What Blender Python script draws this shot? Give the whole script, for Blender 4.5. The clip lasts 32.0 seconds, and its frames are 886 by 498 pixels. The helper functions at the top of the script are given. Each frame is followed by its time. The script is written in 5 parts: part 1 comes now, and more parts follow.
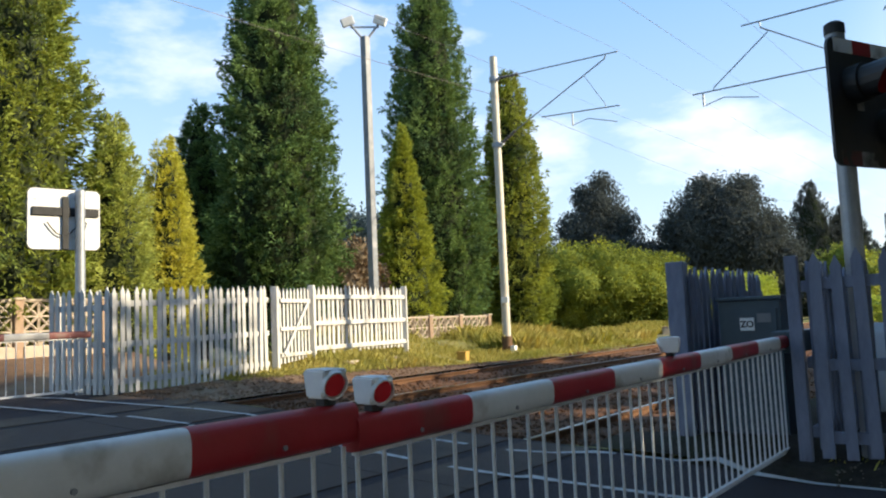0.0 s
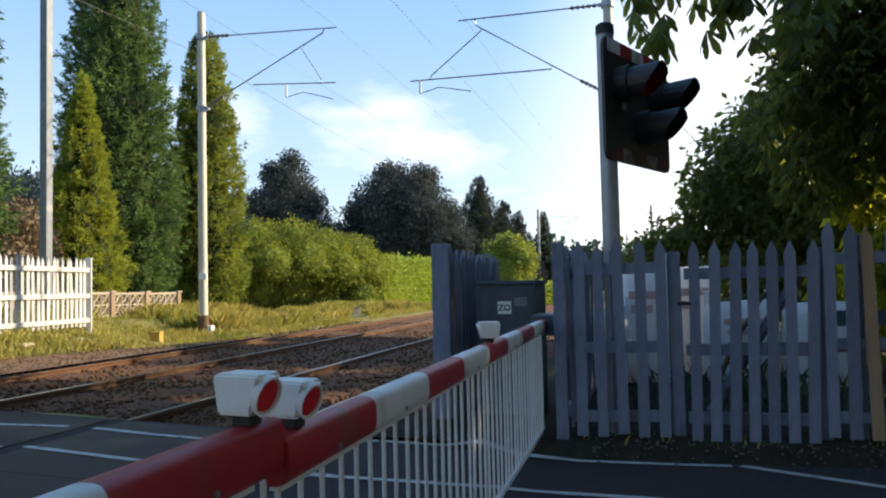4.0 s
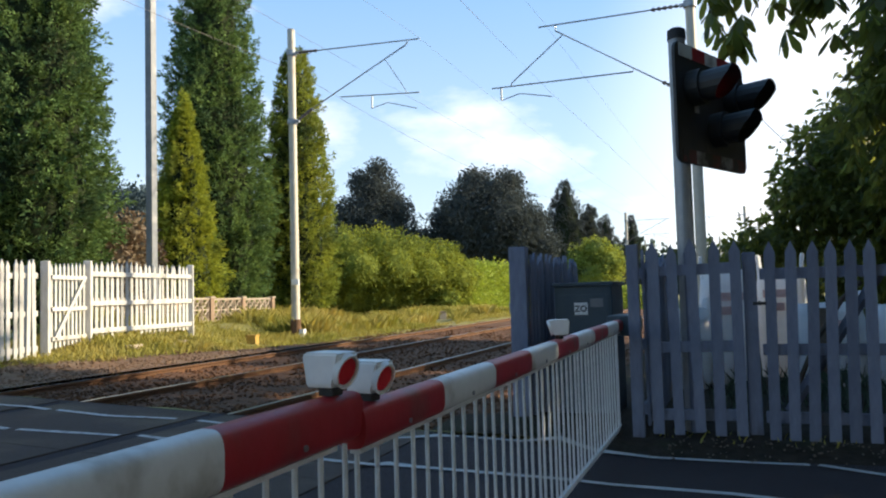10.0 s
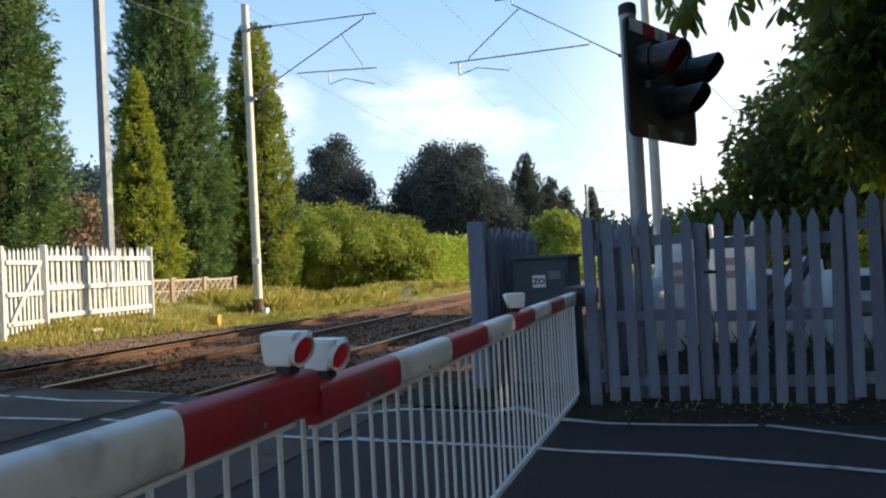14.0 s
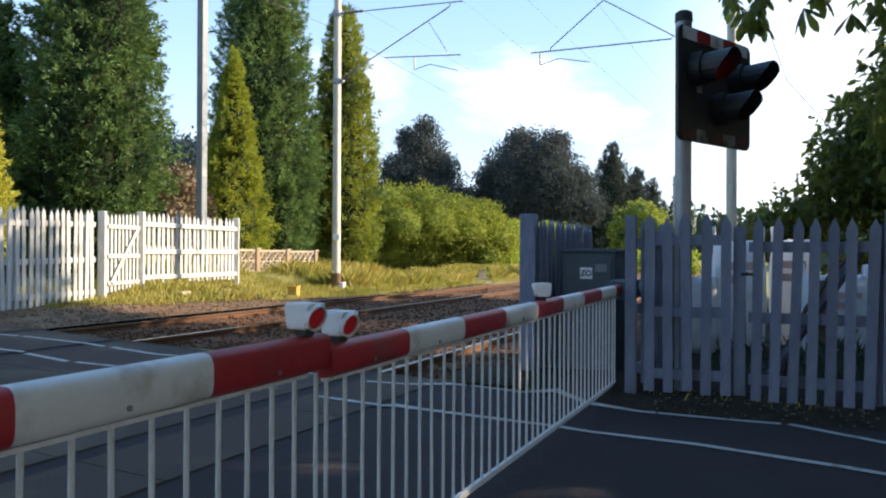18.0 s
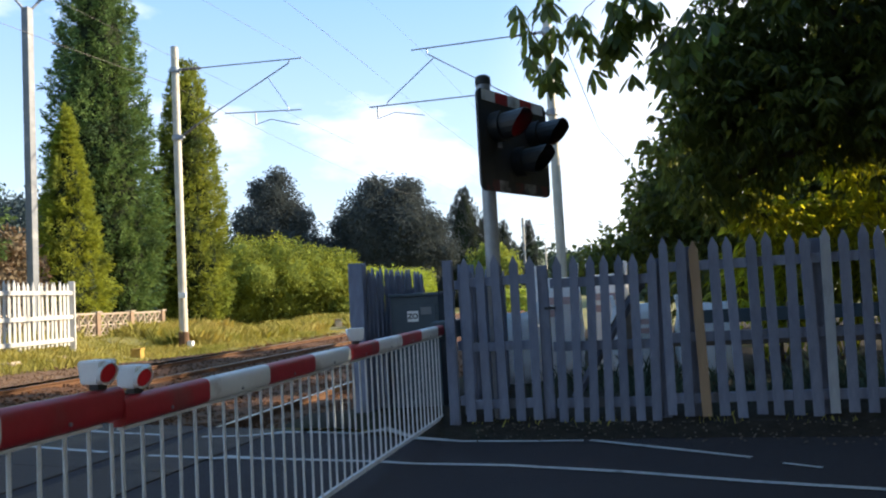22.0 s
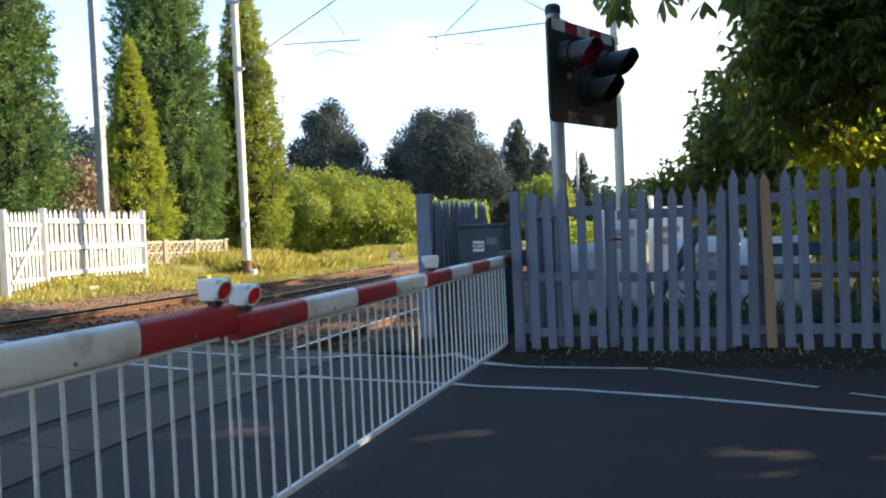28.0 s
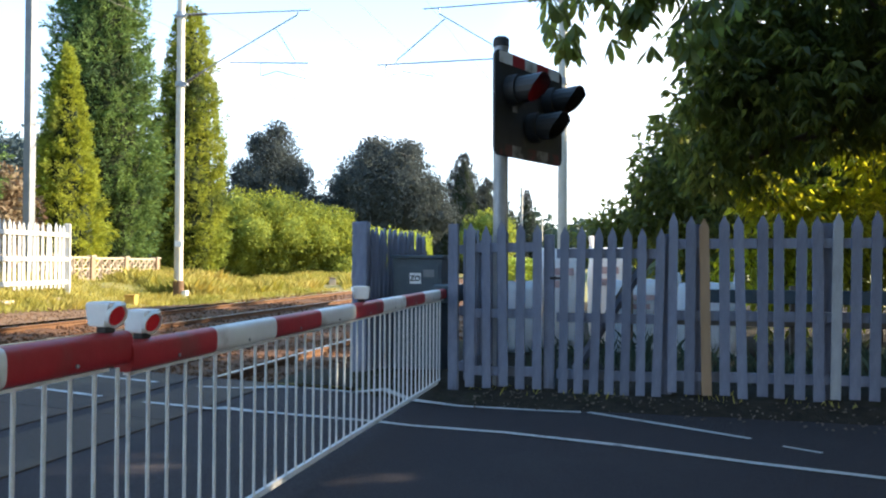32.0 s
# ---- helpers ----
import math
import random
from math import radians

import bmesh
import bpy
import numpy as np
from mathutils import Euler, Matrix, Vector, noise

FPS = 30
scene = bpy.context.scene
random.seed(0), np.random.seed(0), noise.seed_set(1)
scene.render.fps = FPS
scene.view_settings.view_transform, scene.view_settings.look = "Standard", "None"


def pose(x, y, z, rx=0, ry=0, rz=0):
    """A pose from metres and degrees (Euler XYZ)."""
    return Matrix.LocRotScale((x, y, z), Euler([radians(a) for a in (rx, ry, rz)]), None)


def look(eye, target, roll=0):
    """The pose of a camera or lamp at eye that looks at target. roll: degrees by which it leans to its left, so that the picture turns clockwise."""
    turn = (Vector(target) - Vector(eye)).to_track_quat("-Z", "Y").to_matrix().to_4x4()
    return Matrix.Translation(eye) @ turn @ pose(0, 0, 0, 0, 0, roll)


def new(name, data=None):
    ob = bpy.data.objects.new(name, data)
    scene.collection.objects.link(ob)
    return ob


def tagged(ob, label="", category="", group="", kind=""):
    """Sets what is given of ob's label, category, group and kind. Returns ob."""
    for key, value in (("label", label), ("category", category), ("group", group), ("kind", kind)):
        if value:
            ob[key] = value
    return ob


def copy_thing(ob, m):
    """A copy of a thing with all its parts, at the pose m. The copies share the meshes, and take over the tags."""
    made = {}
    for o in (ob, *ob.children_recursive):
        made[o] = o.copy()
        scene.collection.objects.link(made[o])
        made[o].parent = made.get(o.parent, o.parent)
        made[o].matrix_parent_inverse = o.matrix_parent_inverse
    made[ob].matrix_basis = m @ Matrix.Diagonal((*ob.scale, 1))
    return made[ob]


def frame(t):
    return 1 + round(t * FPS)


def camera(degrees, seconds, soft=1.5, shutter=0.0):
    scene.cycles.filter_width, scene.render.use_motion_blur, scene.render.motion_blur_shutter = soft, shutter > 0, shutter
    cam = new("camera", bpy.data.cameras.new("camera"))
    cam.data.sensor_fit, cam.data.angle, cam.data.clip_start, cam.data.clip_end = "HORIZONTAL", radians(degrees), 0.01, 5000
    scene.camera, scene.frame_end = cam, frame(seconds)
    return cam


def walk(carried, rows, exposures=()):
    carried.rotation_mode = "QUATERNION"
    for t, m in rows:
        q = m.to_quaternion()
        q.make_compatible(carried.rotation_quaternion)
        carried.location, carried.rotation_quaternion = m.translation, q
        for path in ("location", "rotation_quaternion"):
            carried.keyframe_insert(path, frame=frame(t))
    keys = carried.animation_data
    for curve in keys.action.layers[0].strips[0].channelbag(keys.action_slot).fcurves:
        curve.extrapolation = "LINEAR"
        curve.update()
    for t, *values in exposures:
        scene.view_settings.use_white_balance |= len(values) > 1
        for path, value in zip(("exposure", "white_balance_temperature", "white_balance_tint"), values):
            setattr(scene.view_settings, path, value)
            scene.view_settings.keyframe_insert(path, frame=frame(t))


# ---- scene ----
cam = camera(59.6, 32.0, soft=2.1)
PATH = [
    (0, (2.64, 1.228, 1.31), (1.418, 2.802, 1.488), -2.5),
    (0.5, (2.494, 1.241, 1.287), (1.359, 2.885, 1.376), -0.2),
    (1, (2.321, 1.2, 1.318), (1.284, 2.907, 1.43), 0.6),
    (1.5, (2.225, 1.301, 1.322), (1.173, 3.001, 1.366), 1.5),
    (2, (2.13, 1.218, 1.326), (1.151, 2.96, 1.403), 0.0),
    (2.5, (2.052, 1.334, 1.366), (1.168, 3.124, 1.473), 0.7),
    (3, (1.935, 1.354, 1.35), (1.175, 3.203, 1.41), -0.6),
    (3.5, (1.796, 1.321, 1.377), (1.368, 3.269, 1.531), -1.7),
    (4, (1.696, 1.369, 1.347), (1.207, 3.306, 1.443), -1.3),
    (4.5, (1.754, 1.286, 1.398), (1.23, 3.214, 1.491), -3.6),
    (6.5, (1.839, 1.115, 1.304), (1.162, 2.993, 1.422), -2.5),
    (7, (1.844, 1.138, 1.3), (1.144, 3.009, 1.402), -1.7),
    (7.5, (1.849, 1.132, 1.312), (1.141, 2.999, 1.426), -1.9),
    (8, (1.861, 1.153, 1.294), (1.14, 3.015, 1.421), -2.3),
    (8.5, (1.86, 1.124, 1.317), (1.155, 2.992, 1.432), -2.8),
    (9, (1.853, 1.089, 1.326), (1.13, 2.95, 1.438), -2.2),
    (9.5, (1.842, 1.137, 1.315), (1.111, 2.993, 1.455), -1.4),
    (10, (1.854, 1.118, 1.312), (1.152, 2.988, 1.428), -1.6),
    (10.5, (1.851, 1.122, 1.31), (1.113, 2.979, 1.388), -2.1),
    (11, (1.855, 1.142, 1.311), (1.121, 3.001, 1.365), -1.8),
    (11.5, (1.885, 1.11, 1.279), (1.177, 2.98, 1.314), -1.7),
    (12, (1.89, 1.073, 1.307), (1.215, 2.954, 1.376), -2.1),
    (12.5, (1.901, 1.038, 1.303), (1.256, 2.929, 1.39), -2.6),
    (13, (1.894, 1.102, 1.318), (1.263, 2.998, 1.395), -2.8),
    (13.5, (1.912, 1.033, 1.306), (1.298, 2.935, 1.37), -3.1),
    (14, (1.913, 1.059, 1.321), (1.298, 2.961, 1.368), -3.0),
    (14.5, (1.914, 1.07, 1.307), (1.321, 2.98, 1.346), -3.1),
    (16.5, (1.993, 0.931, 1.326), (1.41, 2.844, 1.36), -2.0),
    (17, (2.073, 0.864, 1.32), (1.483, 2.775, 1.281), -0.5),
    (17.5, (2.209, 0.718, 1.359), (1.559, 2.609, 1.31), -1.0),
    (18, (2.363, 0.698, 1.346), (1.544, 2.523, 1.353), 0.3),
    (18.5, (2.435, 0.487, 1.366), (1.608, 2.303, 1.509), -1.0),
    (19, (2.489, 0.356, 1.372), (1.612, 2.154, 1.398), -1.6),
    (19.5, (2.591, 0.301, 1.41), (1.677, 2.079, 1.429), -1.7),
    (20, (2.707, 0.352, 1.318), (1.817, 2.142, 1.375), -1.1),
    (20.5, (2.784, 0.427, 1.369), (2.148, 2.323, 1.386), -0.5),
    (21, (2.826, 0.434, 1.404), (2.301, 2.364, 1.426), -1.0),
    (21.5, (2.831, 0.412, 1.335), (2.238, 2.321, 1.403), -2.6),
    (22, (2.847, 0.379, 1.342), (2.367, 2.317, 1.462), -3.1),
    (22.5, (2.845, 0.342, 1.337), (2.346, 2.275, 1.455), -2.3),
    (23, (2.81, 0.284, 1.313), (2.132, 2.164, 1.379), -2.6),
    (23.5, (2.749, 0.269, 1.317), (1.921, 2.089, 1.323), -3.3),
    (24, (2.689, 0.141, 1.337), (1.895, 1.973, 1.219), -5.0),
    (24.5, (2.673, 0.103, 1.314), (1.848, 1.921, 1.196), -3.2),
    (25, (2.682, 0.126, 1.297), (1.919, 1.973, 1.234), -3.0),
    (25.5, (2.697, 0.17, 1.301), (2.009, 2.047, 1.261), -2.8),
    (26, (2.7, 0.162, 1.328), (2.086, 2.064, 1.277), -2.5),
    (26.5, (2.711, 0.193, 1.305), (2.084, 2.091, 1.242), -2.8),
    (28.5, (2.719, 0.195, 1.327), (2.115, 2.101, 1.282), -2.3),
    (29, (2.717, 0.186, 1.317), (2.119, 2.094, 1.263), -2.1),
    (29.5, (2.727, 0.225, 1.382), (2.118, 2.129, 1.309), -2.7),
    (30, (2.731, 0.22, 1.328), (2.205, 2.147, 1.236), -2.1),
    (30.5, (2.762, 0.24, 1.326), (2.374, 2.198, 1.202), -0.8),
    (31, (2.807, 0.212, 1.307), (2.462, 2.177, 1.169), -1.5),
    (31.5, (2.803, 0.373, 1.334), (2.371, 2.325, 1.256), -1.6),
    (32, (2.712, 0.453, 1.327), (2.242, 2.397, 1.357), 0.3),
]
walk(cam, [(t, look(eye, target, roll)) for t, eye, target, roll in PATH],
     [(0, 1.0, 6390, 13), (3, 1.0, 6390, 13), (4, 0.95, 6390, 13), (14, 0.98, 6390, 13), (17, 1.22, 6280, 15), (18, 1.25, 6280, 15), (19, 1.12, 6130, 14), (21, 1.22, 6330, 16), (22, 1.18, 6330, 16), (24.5, 1.7, 6360, 15), (26, 1.72, 6340, 14), (29.5, 1.88, 6370, 14), (31, 2.25, 6500, 15), (32, 1.97, 6380, 14)])

# ---- light and air ----
SUN_AZ, SUN_EL = 63.0, 25.0        # degrees from +y towards +x, above the horizon
world = bpy.data.worlds.new("sky")
scene.world = world
world.use_nodes = True
wn, wl = world.node_tree.nodes, world.node_tree.links
wn.clear()
w_out = wn.new("ShaderNodeOutputWorld")
w_bg = wn.new("ShaderNodeBackground")
w_sky = wn.new("ShaderNodeTexSky")
w_sky.sky_type = "NISHITA"
w_sky.sun_disc = False
w_sky.sun_elevation = radians(SUN_EL)
w_sky.sun_rotation = radians(SUN_AZ)
w_sky.air_density, w_sky.dust_density, w_sky.ozone_density = 1.3, 0.3, 2.5
w_bg.inputs["Strength"].default_value = 0.103
w_co = wn.new("ShaderNodeTexCoord")
w_map = wn.new("ShaderNodeMapping")
w_map.inputs["Scale"].default_value = (1.0, 1.0, 2.4)
w_map.inputs["Location"].default_value = (0.35, 0.1, 0.0)
w_noise = wn.new("ShaderNodeTexNoise")
w_noise.inputs["Scale"].default_value = 2.9
w_noise.inputs["Detail"].default_value = 7.0
w_noise.inputs["Roughness"].default_value = 0.55
w_ramp = wn.new("ShaderNodeValToRGB")
w_ramp.color_ramp.elements[0].position, w_ramp.color_ramp.elements[0].color = 0.53, (0, 0, 0, 1)
w_ramp.color_ramp.elements[1].position, w_ramp.color_ramp.elements[1].color = 0.74, (0.85, 0.85, 0.85, 1)
w_mix = wn.new("ShaderNodeMixRGB")
w_mix.inputs["Color2"].default_value = (8.2, 8.0, 7.9, 1)
wl.new(w_co.outputs["Generated"], w_map.inputs["Vector"])
wl.new(w_map.outputs["Vector"], w_noise.inputs["Vector"])
wl.new(w_noise.outputs["Fac"], w_ramp.inputs["Fac"])
wl.new(w_ramp.outputs["Color"], w_mix.inputs["Fac"])
w_sep = wn.new("ShaderNodeSeparateXYZ")
w_rise = wn.new("ShaderNodeValToRGB")
w_rise.color_ramp.elements[0].position, w_rise.color_ramp.elements[0].color = 0.0, (0.6, 0.71, 0.8, 1)
w_rise.color_ramp.elements[1].position, w_rise.color_ramp.elements[1].color = 0.5, (0.12, 0.36, 0.7, 1)
w_up = wn.new("ShaderNodeVectorMath")
w_up.operation = "SCALE"
w_up.inputs["Scale"].default_value = 8.0
w_haze = wn.new("ShaderNodeMixRGB")
w_haze.inputs["Fac"].default_value = 0.65
wl.new(w_co.outputs["Generated"], w_sep.inputs["Vector"])
wl.new(w_sep.outputs["Z"], w_rise.inputs["Fac"])
wl.new(w_rise.outputs["Color"], w_up.inputs[0])
wl.new(w_sky.outputs["Color"], w_haze.inputs["Color1"])
wl.new(w_up.outputs["Vector"], w_haze.inputs["Color2"])
wl.new(w_haze.outputs["Color"], w_mix.inputs["Color1"])
# added white glow brightens the low sky over the line, towards the sun's side
w_dot = wn.new("ShaderNodeVectorMath")
w_dot.operation = "DOT_PRODUCT"
w_dot.inputs[1].default_value = (0.25, 0.955, 0.16)
w_near = wn.new("ShaderNodeMapRange")
w_near.interpolation_type = "SMOOTHSTEP"
w_near.inputs["From Min"].default_value, w_near.inputs["From Max"].default_value = 0.9, 0.995
w_near.inputs["To Max"].default_value = 0.5
w_veil = wn.new("ShaderNodeMixRGB")
w_veil.inputs["Color2"].default_value = (9.2, 9.1, 8.9, 1)
wl.new(w_co.outputs["Generated"], w_dot.inputs[0])
wl.new(w_dot.outputs["Value"], w_near.inputs["Value"])
wl.new(w_near.outputs["Result"], w_veil.inputs["Fac"])
wl.new(w_mix.outputs["Color"], w_veil.inputs["Color1"])
wl.new(w_veil.outputs["Color"], w_bg.inputs["Color"])
wl.new(w_bg.outputs["Background"], w_out.inputs["Surface"])
sun_way = Vector((math.sin(radians(SUN_AZ)) * math.cos(radians(SUN_EL)), math.cos(radians(SUN_AZ)) * math.cos(radians(SUN_EL)), math.sin(radians(SUN_EL))))
sun = new("sun", bpy.data.lights.new("sun", "SUN"))
sun.data.energy, sun.data.angle, sun.data.color = 5.0, radians(0.6), (1.0, 0.86, 0.6)
sun.matrix_world = look(sun_way * 100, (0, 0, 0))

# ---- materials ----


def mat(name, a, b=None, scale=8.0, rough=0.8, metal=0.0, bump=0.0, bump_scale=None, vary=0.0, coords="Object", stain=None, stain_scale=1.5, stain_at=0.55, stretch=(1, 1, 1), leaf=0.0, spec=0.4):
    """A surface of two tones at grain size, with optional larger stains or dark foliage gaps, relief, piece-by-piece
    variation and leaf glow.
    """
    m = bpy.data.materials.new(name)
    m.use_nodes = True
    nt = m.node_tree
    nodes, links = nt.nodes, nt.links
    p = nodes["Principled BSDF"]
    p.inputs["Roughness"].default_value = rough
    p.inputs["Metallic"].default_value = metal
    p.inputs["Specular IOR Level"].default_value = spec
    b = b or tuple(min(1.0, c * 0.8) for c in a)
    co = nodes.new("ShaderNodeTexCoord")
    mp = nodes.new("ShaderNodeMapping")
    mp.inputs["Scale"].default_value = stretch
    links.new(co.outputs[coords], mp.inputs["Vector"])
    n1 = nodes.new("ShaderNodeTexNoise")
    n1.inputs["Scale"].default_value, n1.inputs["Detail"].default_value, n1.inputs["Roughness"].default_value = scale, 6.0, 0.65
    links.new(mp.outputs["Vector"], n1.inputs["Vector"])
    mix = nodes.new("ShaderNodeMixRGB")
    mix.inputs["Color1"].default_value, mix.inputs["Color2"].default_value = (*a, 1), (*b, 1)
    rp = nodes.new("ShaderNodeValToRGB")
    rp.color_ramp.elements[0].position, rp.color_ramp.elements[1].position = 0.32, 0.68
    links.new(n1.outputs["Fac"], rp.inputs["Fac"])
    links.new(rp.outputs["Color"], mix.inputs["Fac"])
    col = mix.outputs["Color"]
    if stain:
        n2 = nodes.new("ShaderNodeTexNoise")
        n2.inputs["Scale"].default_value, n2.inputs["Detail"].default_value = stain_scale, 5.0
        links.new(mp.outputs["Vector"], n2.inputs["Vector"])
        r2 = nodes.new("ShaderNodeValToRGB")
        r2.color_ramp.elements[0].position, r2.color_ramp.elements[1].position = stain_at, stain_at + 0.14
        links.new(n2.outputs["Fac"], r2.inputs["Fac"])
        m2 = nodes.new("ShaderNodeMixRGB")
        m2.inputs["Color2"].default_value = (*stain, 1)
        links.new(col, m2.inputs["Color1"])
        links.new(r2.outputs["Color"], m2.inputs["Fac"])
        col = m2.outputs["Color"]
    if vary:
        hs = nodes.new("ShaderNodeHueSaturation")
        mr = nodes.new("ShaderNodeMapRange")
        mr.inputs["To Min"].default_value, mr.inputs["To Max"].default_value = 1 - vary, 1 + vary
        if leaf:
            ge = nodes.new("ShaderNodeNewGeometry")
            links.new(ge.outputs["Random Per Island"], mr.inputs["Value"])
        else:
            oi = nodes.new("ShaderNodeObjectInfo")
            links.new(oi.outputs["Random"], mr.inputs["Value"])
        links.new(mr.outputs["Result"], hs.inputs["Value"])
        links.new(col, hs.inputs["Color"])
        col = hs.outputs["Color"]
    links.new(col, p.inputs["Base Color"])
    if bump:
        n3 = nodes.new("ShaderNodeTexNoise")
        n3.inputs["Scale"].default_value, n3.inputs["Detail"].default_value = bump_scale or scale * 3, 5.0
        links.new(mp.outputs["Vector"], n3.inputs["Vector"])
        bp = nodes.new("ShaderNodeBump")
        bp.inputs["Strength"].default_value, bp.inputs["Distance"].default_value = bump, 0.02
        links.new(n3.outputs["Fac"], bp.inputs["Height"])
        links.new(bp.outputs["Normal"], p.inputs["Normal"])
    if leaf:
        tr = nodes.new("ShaderNodeBsdfTranslucent")
        ms = nodes.new("ShaderNodeMixShader")
        ms.inputs["Fac"].default_value = leaf
        hs2 = nodes.new("ShaderNodeHueSaturation")
        hs2.inputs["Value"].default_value, hs2.inputs["Saturation"].default_value, hs2.inputs["Hue"].default_value = (2.0 if leaf > 0.5 else 1.6, 1.1, 0.462 if leaf > 0.5 else 0.475) if leaf != 0.35 else (1.0, 1.0, 0.5)
        links.new(col, hs2.inputs["Color"])
        links.new(hs2.outputs["Color"], tr.inputs["Color"])
        links.new(p.outputs["BSDF"], ms.inputs[1])
        links.new(tr.outputs["BSDF"], ms.inputs[2])
        links.new(ms.outputs["Shader"], nodes["Material Output"].inputs["Surface"])
    return m


def glass_lens(name, tint, glow=0.0):
    m = bpy.data.materials.new(name)
    m.use_nodes = True
    p = m.node_tree.nodes["Principled BSDF"]
    p.inputs["Base Color"].default_value = (*tint, 1)
    p.inputs["Roughness"].default_value = 0.25
    p.inputs["Coat Weight"].default_value = 0.5
    if glow:
        p.inputs["Emission Color"].default_value = (*tint, 1)
        p.inputs["Emission Strength"].default_value = glow
    return m


ASPHALT = mat("asphalt", (0.02, 0.0165, 0.018), (0.055, 0.045, 0.047), 60, 0.9, spec=0.2, bump=0.6, bump_scale=160, stain=(0.042, 0.035, 0.036), stain_scale=1.3, stain_at=0.5)
PANEL = mat("crossing_panel", (0.055, 0.042, 0.036), (0.085, 0.064, 0.052), 60, 0.9, spec=0.2, bump=0.5, bump_scale=120, stain=(0.11, 0.085, 0.06), stain_scale=0.9, stain_at=0.52)
LINE = mat("road_paint", (0.47, 0.455, 0.43), (0.34, 0.33, 0.31), 25, 0.8, spec=0.2, bump=0.3, stain=(0.13, 0.125, 0.125), stain_scale=9, stain_at=0.58)
SOIL = mat("soil", (0.022, 0.018, 0.014), (0.042, 0.034, 0.025), 9, 0.95, spec=0.1, bump=0.9, stain=(0.03, 0.034, 0.016), stain_scale=1.2)
DRY = mat("track_dirt", (0.17, 0.095, 0.05), (0.09, 0.053, 0.03), 6, 0.95, bump=0.9, bump_scale=25, stain=(0.19, 0.13, 0.08), stain_scale=0.8)
BALLAST = mat("ballast", (0.14, 0.056, 0.018), (0.03, 0.0145, 0.0065), 10, 0.95, bump=1.0, bump_scale=30, vary=0.35)
TURF = mat("turf", (0.14, 0.14, 0.033), (0.21, 0.18, 0.055), 3, 0.95, bump=0.8, bump_scale=20, stain=(0.2, 0.17, 0.085), stain_scale=0.5)
RUST = mat("rail_rust", (0.16, 0.075, 0.032), (0.08, 0.04, 0.02), 20, 0.8, 0.2, bump=0.4)
RAILTOP = mat("rail_top", (0.5, 0.48, 0.46), (0.35, 0.33, 0.31), 30, 0.3, 0.9)
SLEEPER = mat("sleeper", (0.15, 0.115, 0.085), (0.1, 0.078, 0.06), 12, 0.9, bump=0.5, vary=0.2)
RED = mat("barrier_red", (0.38, 0.022, 0.028), (0.3, 0.018, 0.022), 4, 0.45, bump=0.12, stain=(0.24, 0.045, 0.04), stain_scale=5, stain_at=0.57)
WHITE = mat("barrier_white", (0.7, 0.7, 0.68), (0.58, 0.58, 0.56), 4, 0.5, bump=0.12, stain=(0.34, 0.32, 0.28), stain_scale=4.5, stain_at=0.56)
OLDRED = mat("worn_red_tape", (0.14, 0.03, 0.03), (0.05, 0.03, 0.03), 14, 0.6, stain=(0.03, 0.03, 0.03), stain_scale=6, stain_at=0.45)
OLDWHITE = mat("worn_white_tape", (0.3, 0.3, 0.3), (0.1, 0.1, 0.1), 14, 0.6, stain=(0.03, 0.03, 0.03), stain_scale=6, stain_at=0.48)
ROD = mat("skirt_paint", (0.64, 0.645, 0.64), (0.52, 0.525, 0.52), 20, 0.5, stain=(0.42, 0.4, 0.36), stain_scale=10, stain_at=0.63)
PICKET = mat("white_picket", (0.54, 0.53, 0.51), (0.42, 0.405, 0.375), 14, 0.75, bump=0.4, vary=0.13, stain=(0.36, 0.34, 0.29), stain_scale=4, stain_at=0.58, stretch=(1, 1, 0.3))
# aged white paint, its blue-grey darkening put in for the shade it stands in
SHADEP = mat("shade_toned_aged_picket", (0.19, 0.212, 0.275), (0.13, 0.146, 0.2), 14, 0.85, spec=0.2, bump=0.4, vary=0.16, stain=(0.085, 0.085, 0.09), stain_scale=4, stain_at=0.55, stretch=(1, 1, 0.3))
FRESHP = mat("repainted_picket", (0.34, 0.36, 0.38), (0.25, 0.265, 0.285), 12, 0.8, bump=0.3, stain=(0.16, 0.16, 0.16), stain_scale=7, stain_at=0.55, stretch=(1, 1, 0.3))
RAWWOOD = mat("raw_wood", (0.33, 0.225, 0.135), (0.25, 0.165, 0.1), 12, 0.8, bump=0.3, stretch=(1, 1, 0.12))
STEEL = mat("galvanised", (0.34, 0.36, 0.38), (0.26, 0.28, 0.3), 10, 0.5, 0.6, stain=(0.28, 0.28, 0.28), stain_scale=3)
POLE = mat("pole_grey", (0.2, 0.21, 0.225), (0.15, 0.16, 0.17), 6, 0.55, 0.3, stain=(0.27, 0.27, 0.27), stain_scale=3)
DULLRED = mat("weathered_red", (0.2, 0.06, 0.05), (0.14, 0.05, 0.045), 6, 0.6, stain=(0.16, 0.11, 0.09), stain_scale=5, stain_at=0.5)
DULLWHITE = mat("weathered_white", (0.42, 0.41, 0.39), (0.3, 0.29, 0.27), 6, 0.6, stain=(0.2, 0.17, 0.14), stain_scale=5, stain_at=0.52)
PRINT = mat("faded_print", (0.5, 0.3, 0.27), (0.6, 0.42, 0.4), 12, 0.7)
MASTP = mat("mast_paint", (0.56, 0.52, 0.44), (0.44, 0.4, 0.32), 8, 0.6, 0.1, stain=(0.3, 0.2, 0.13), stain_scale=3, stain_at=0.63, stretch=(1, 1, 0.4))
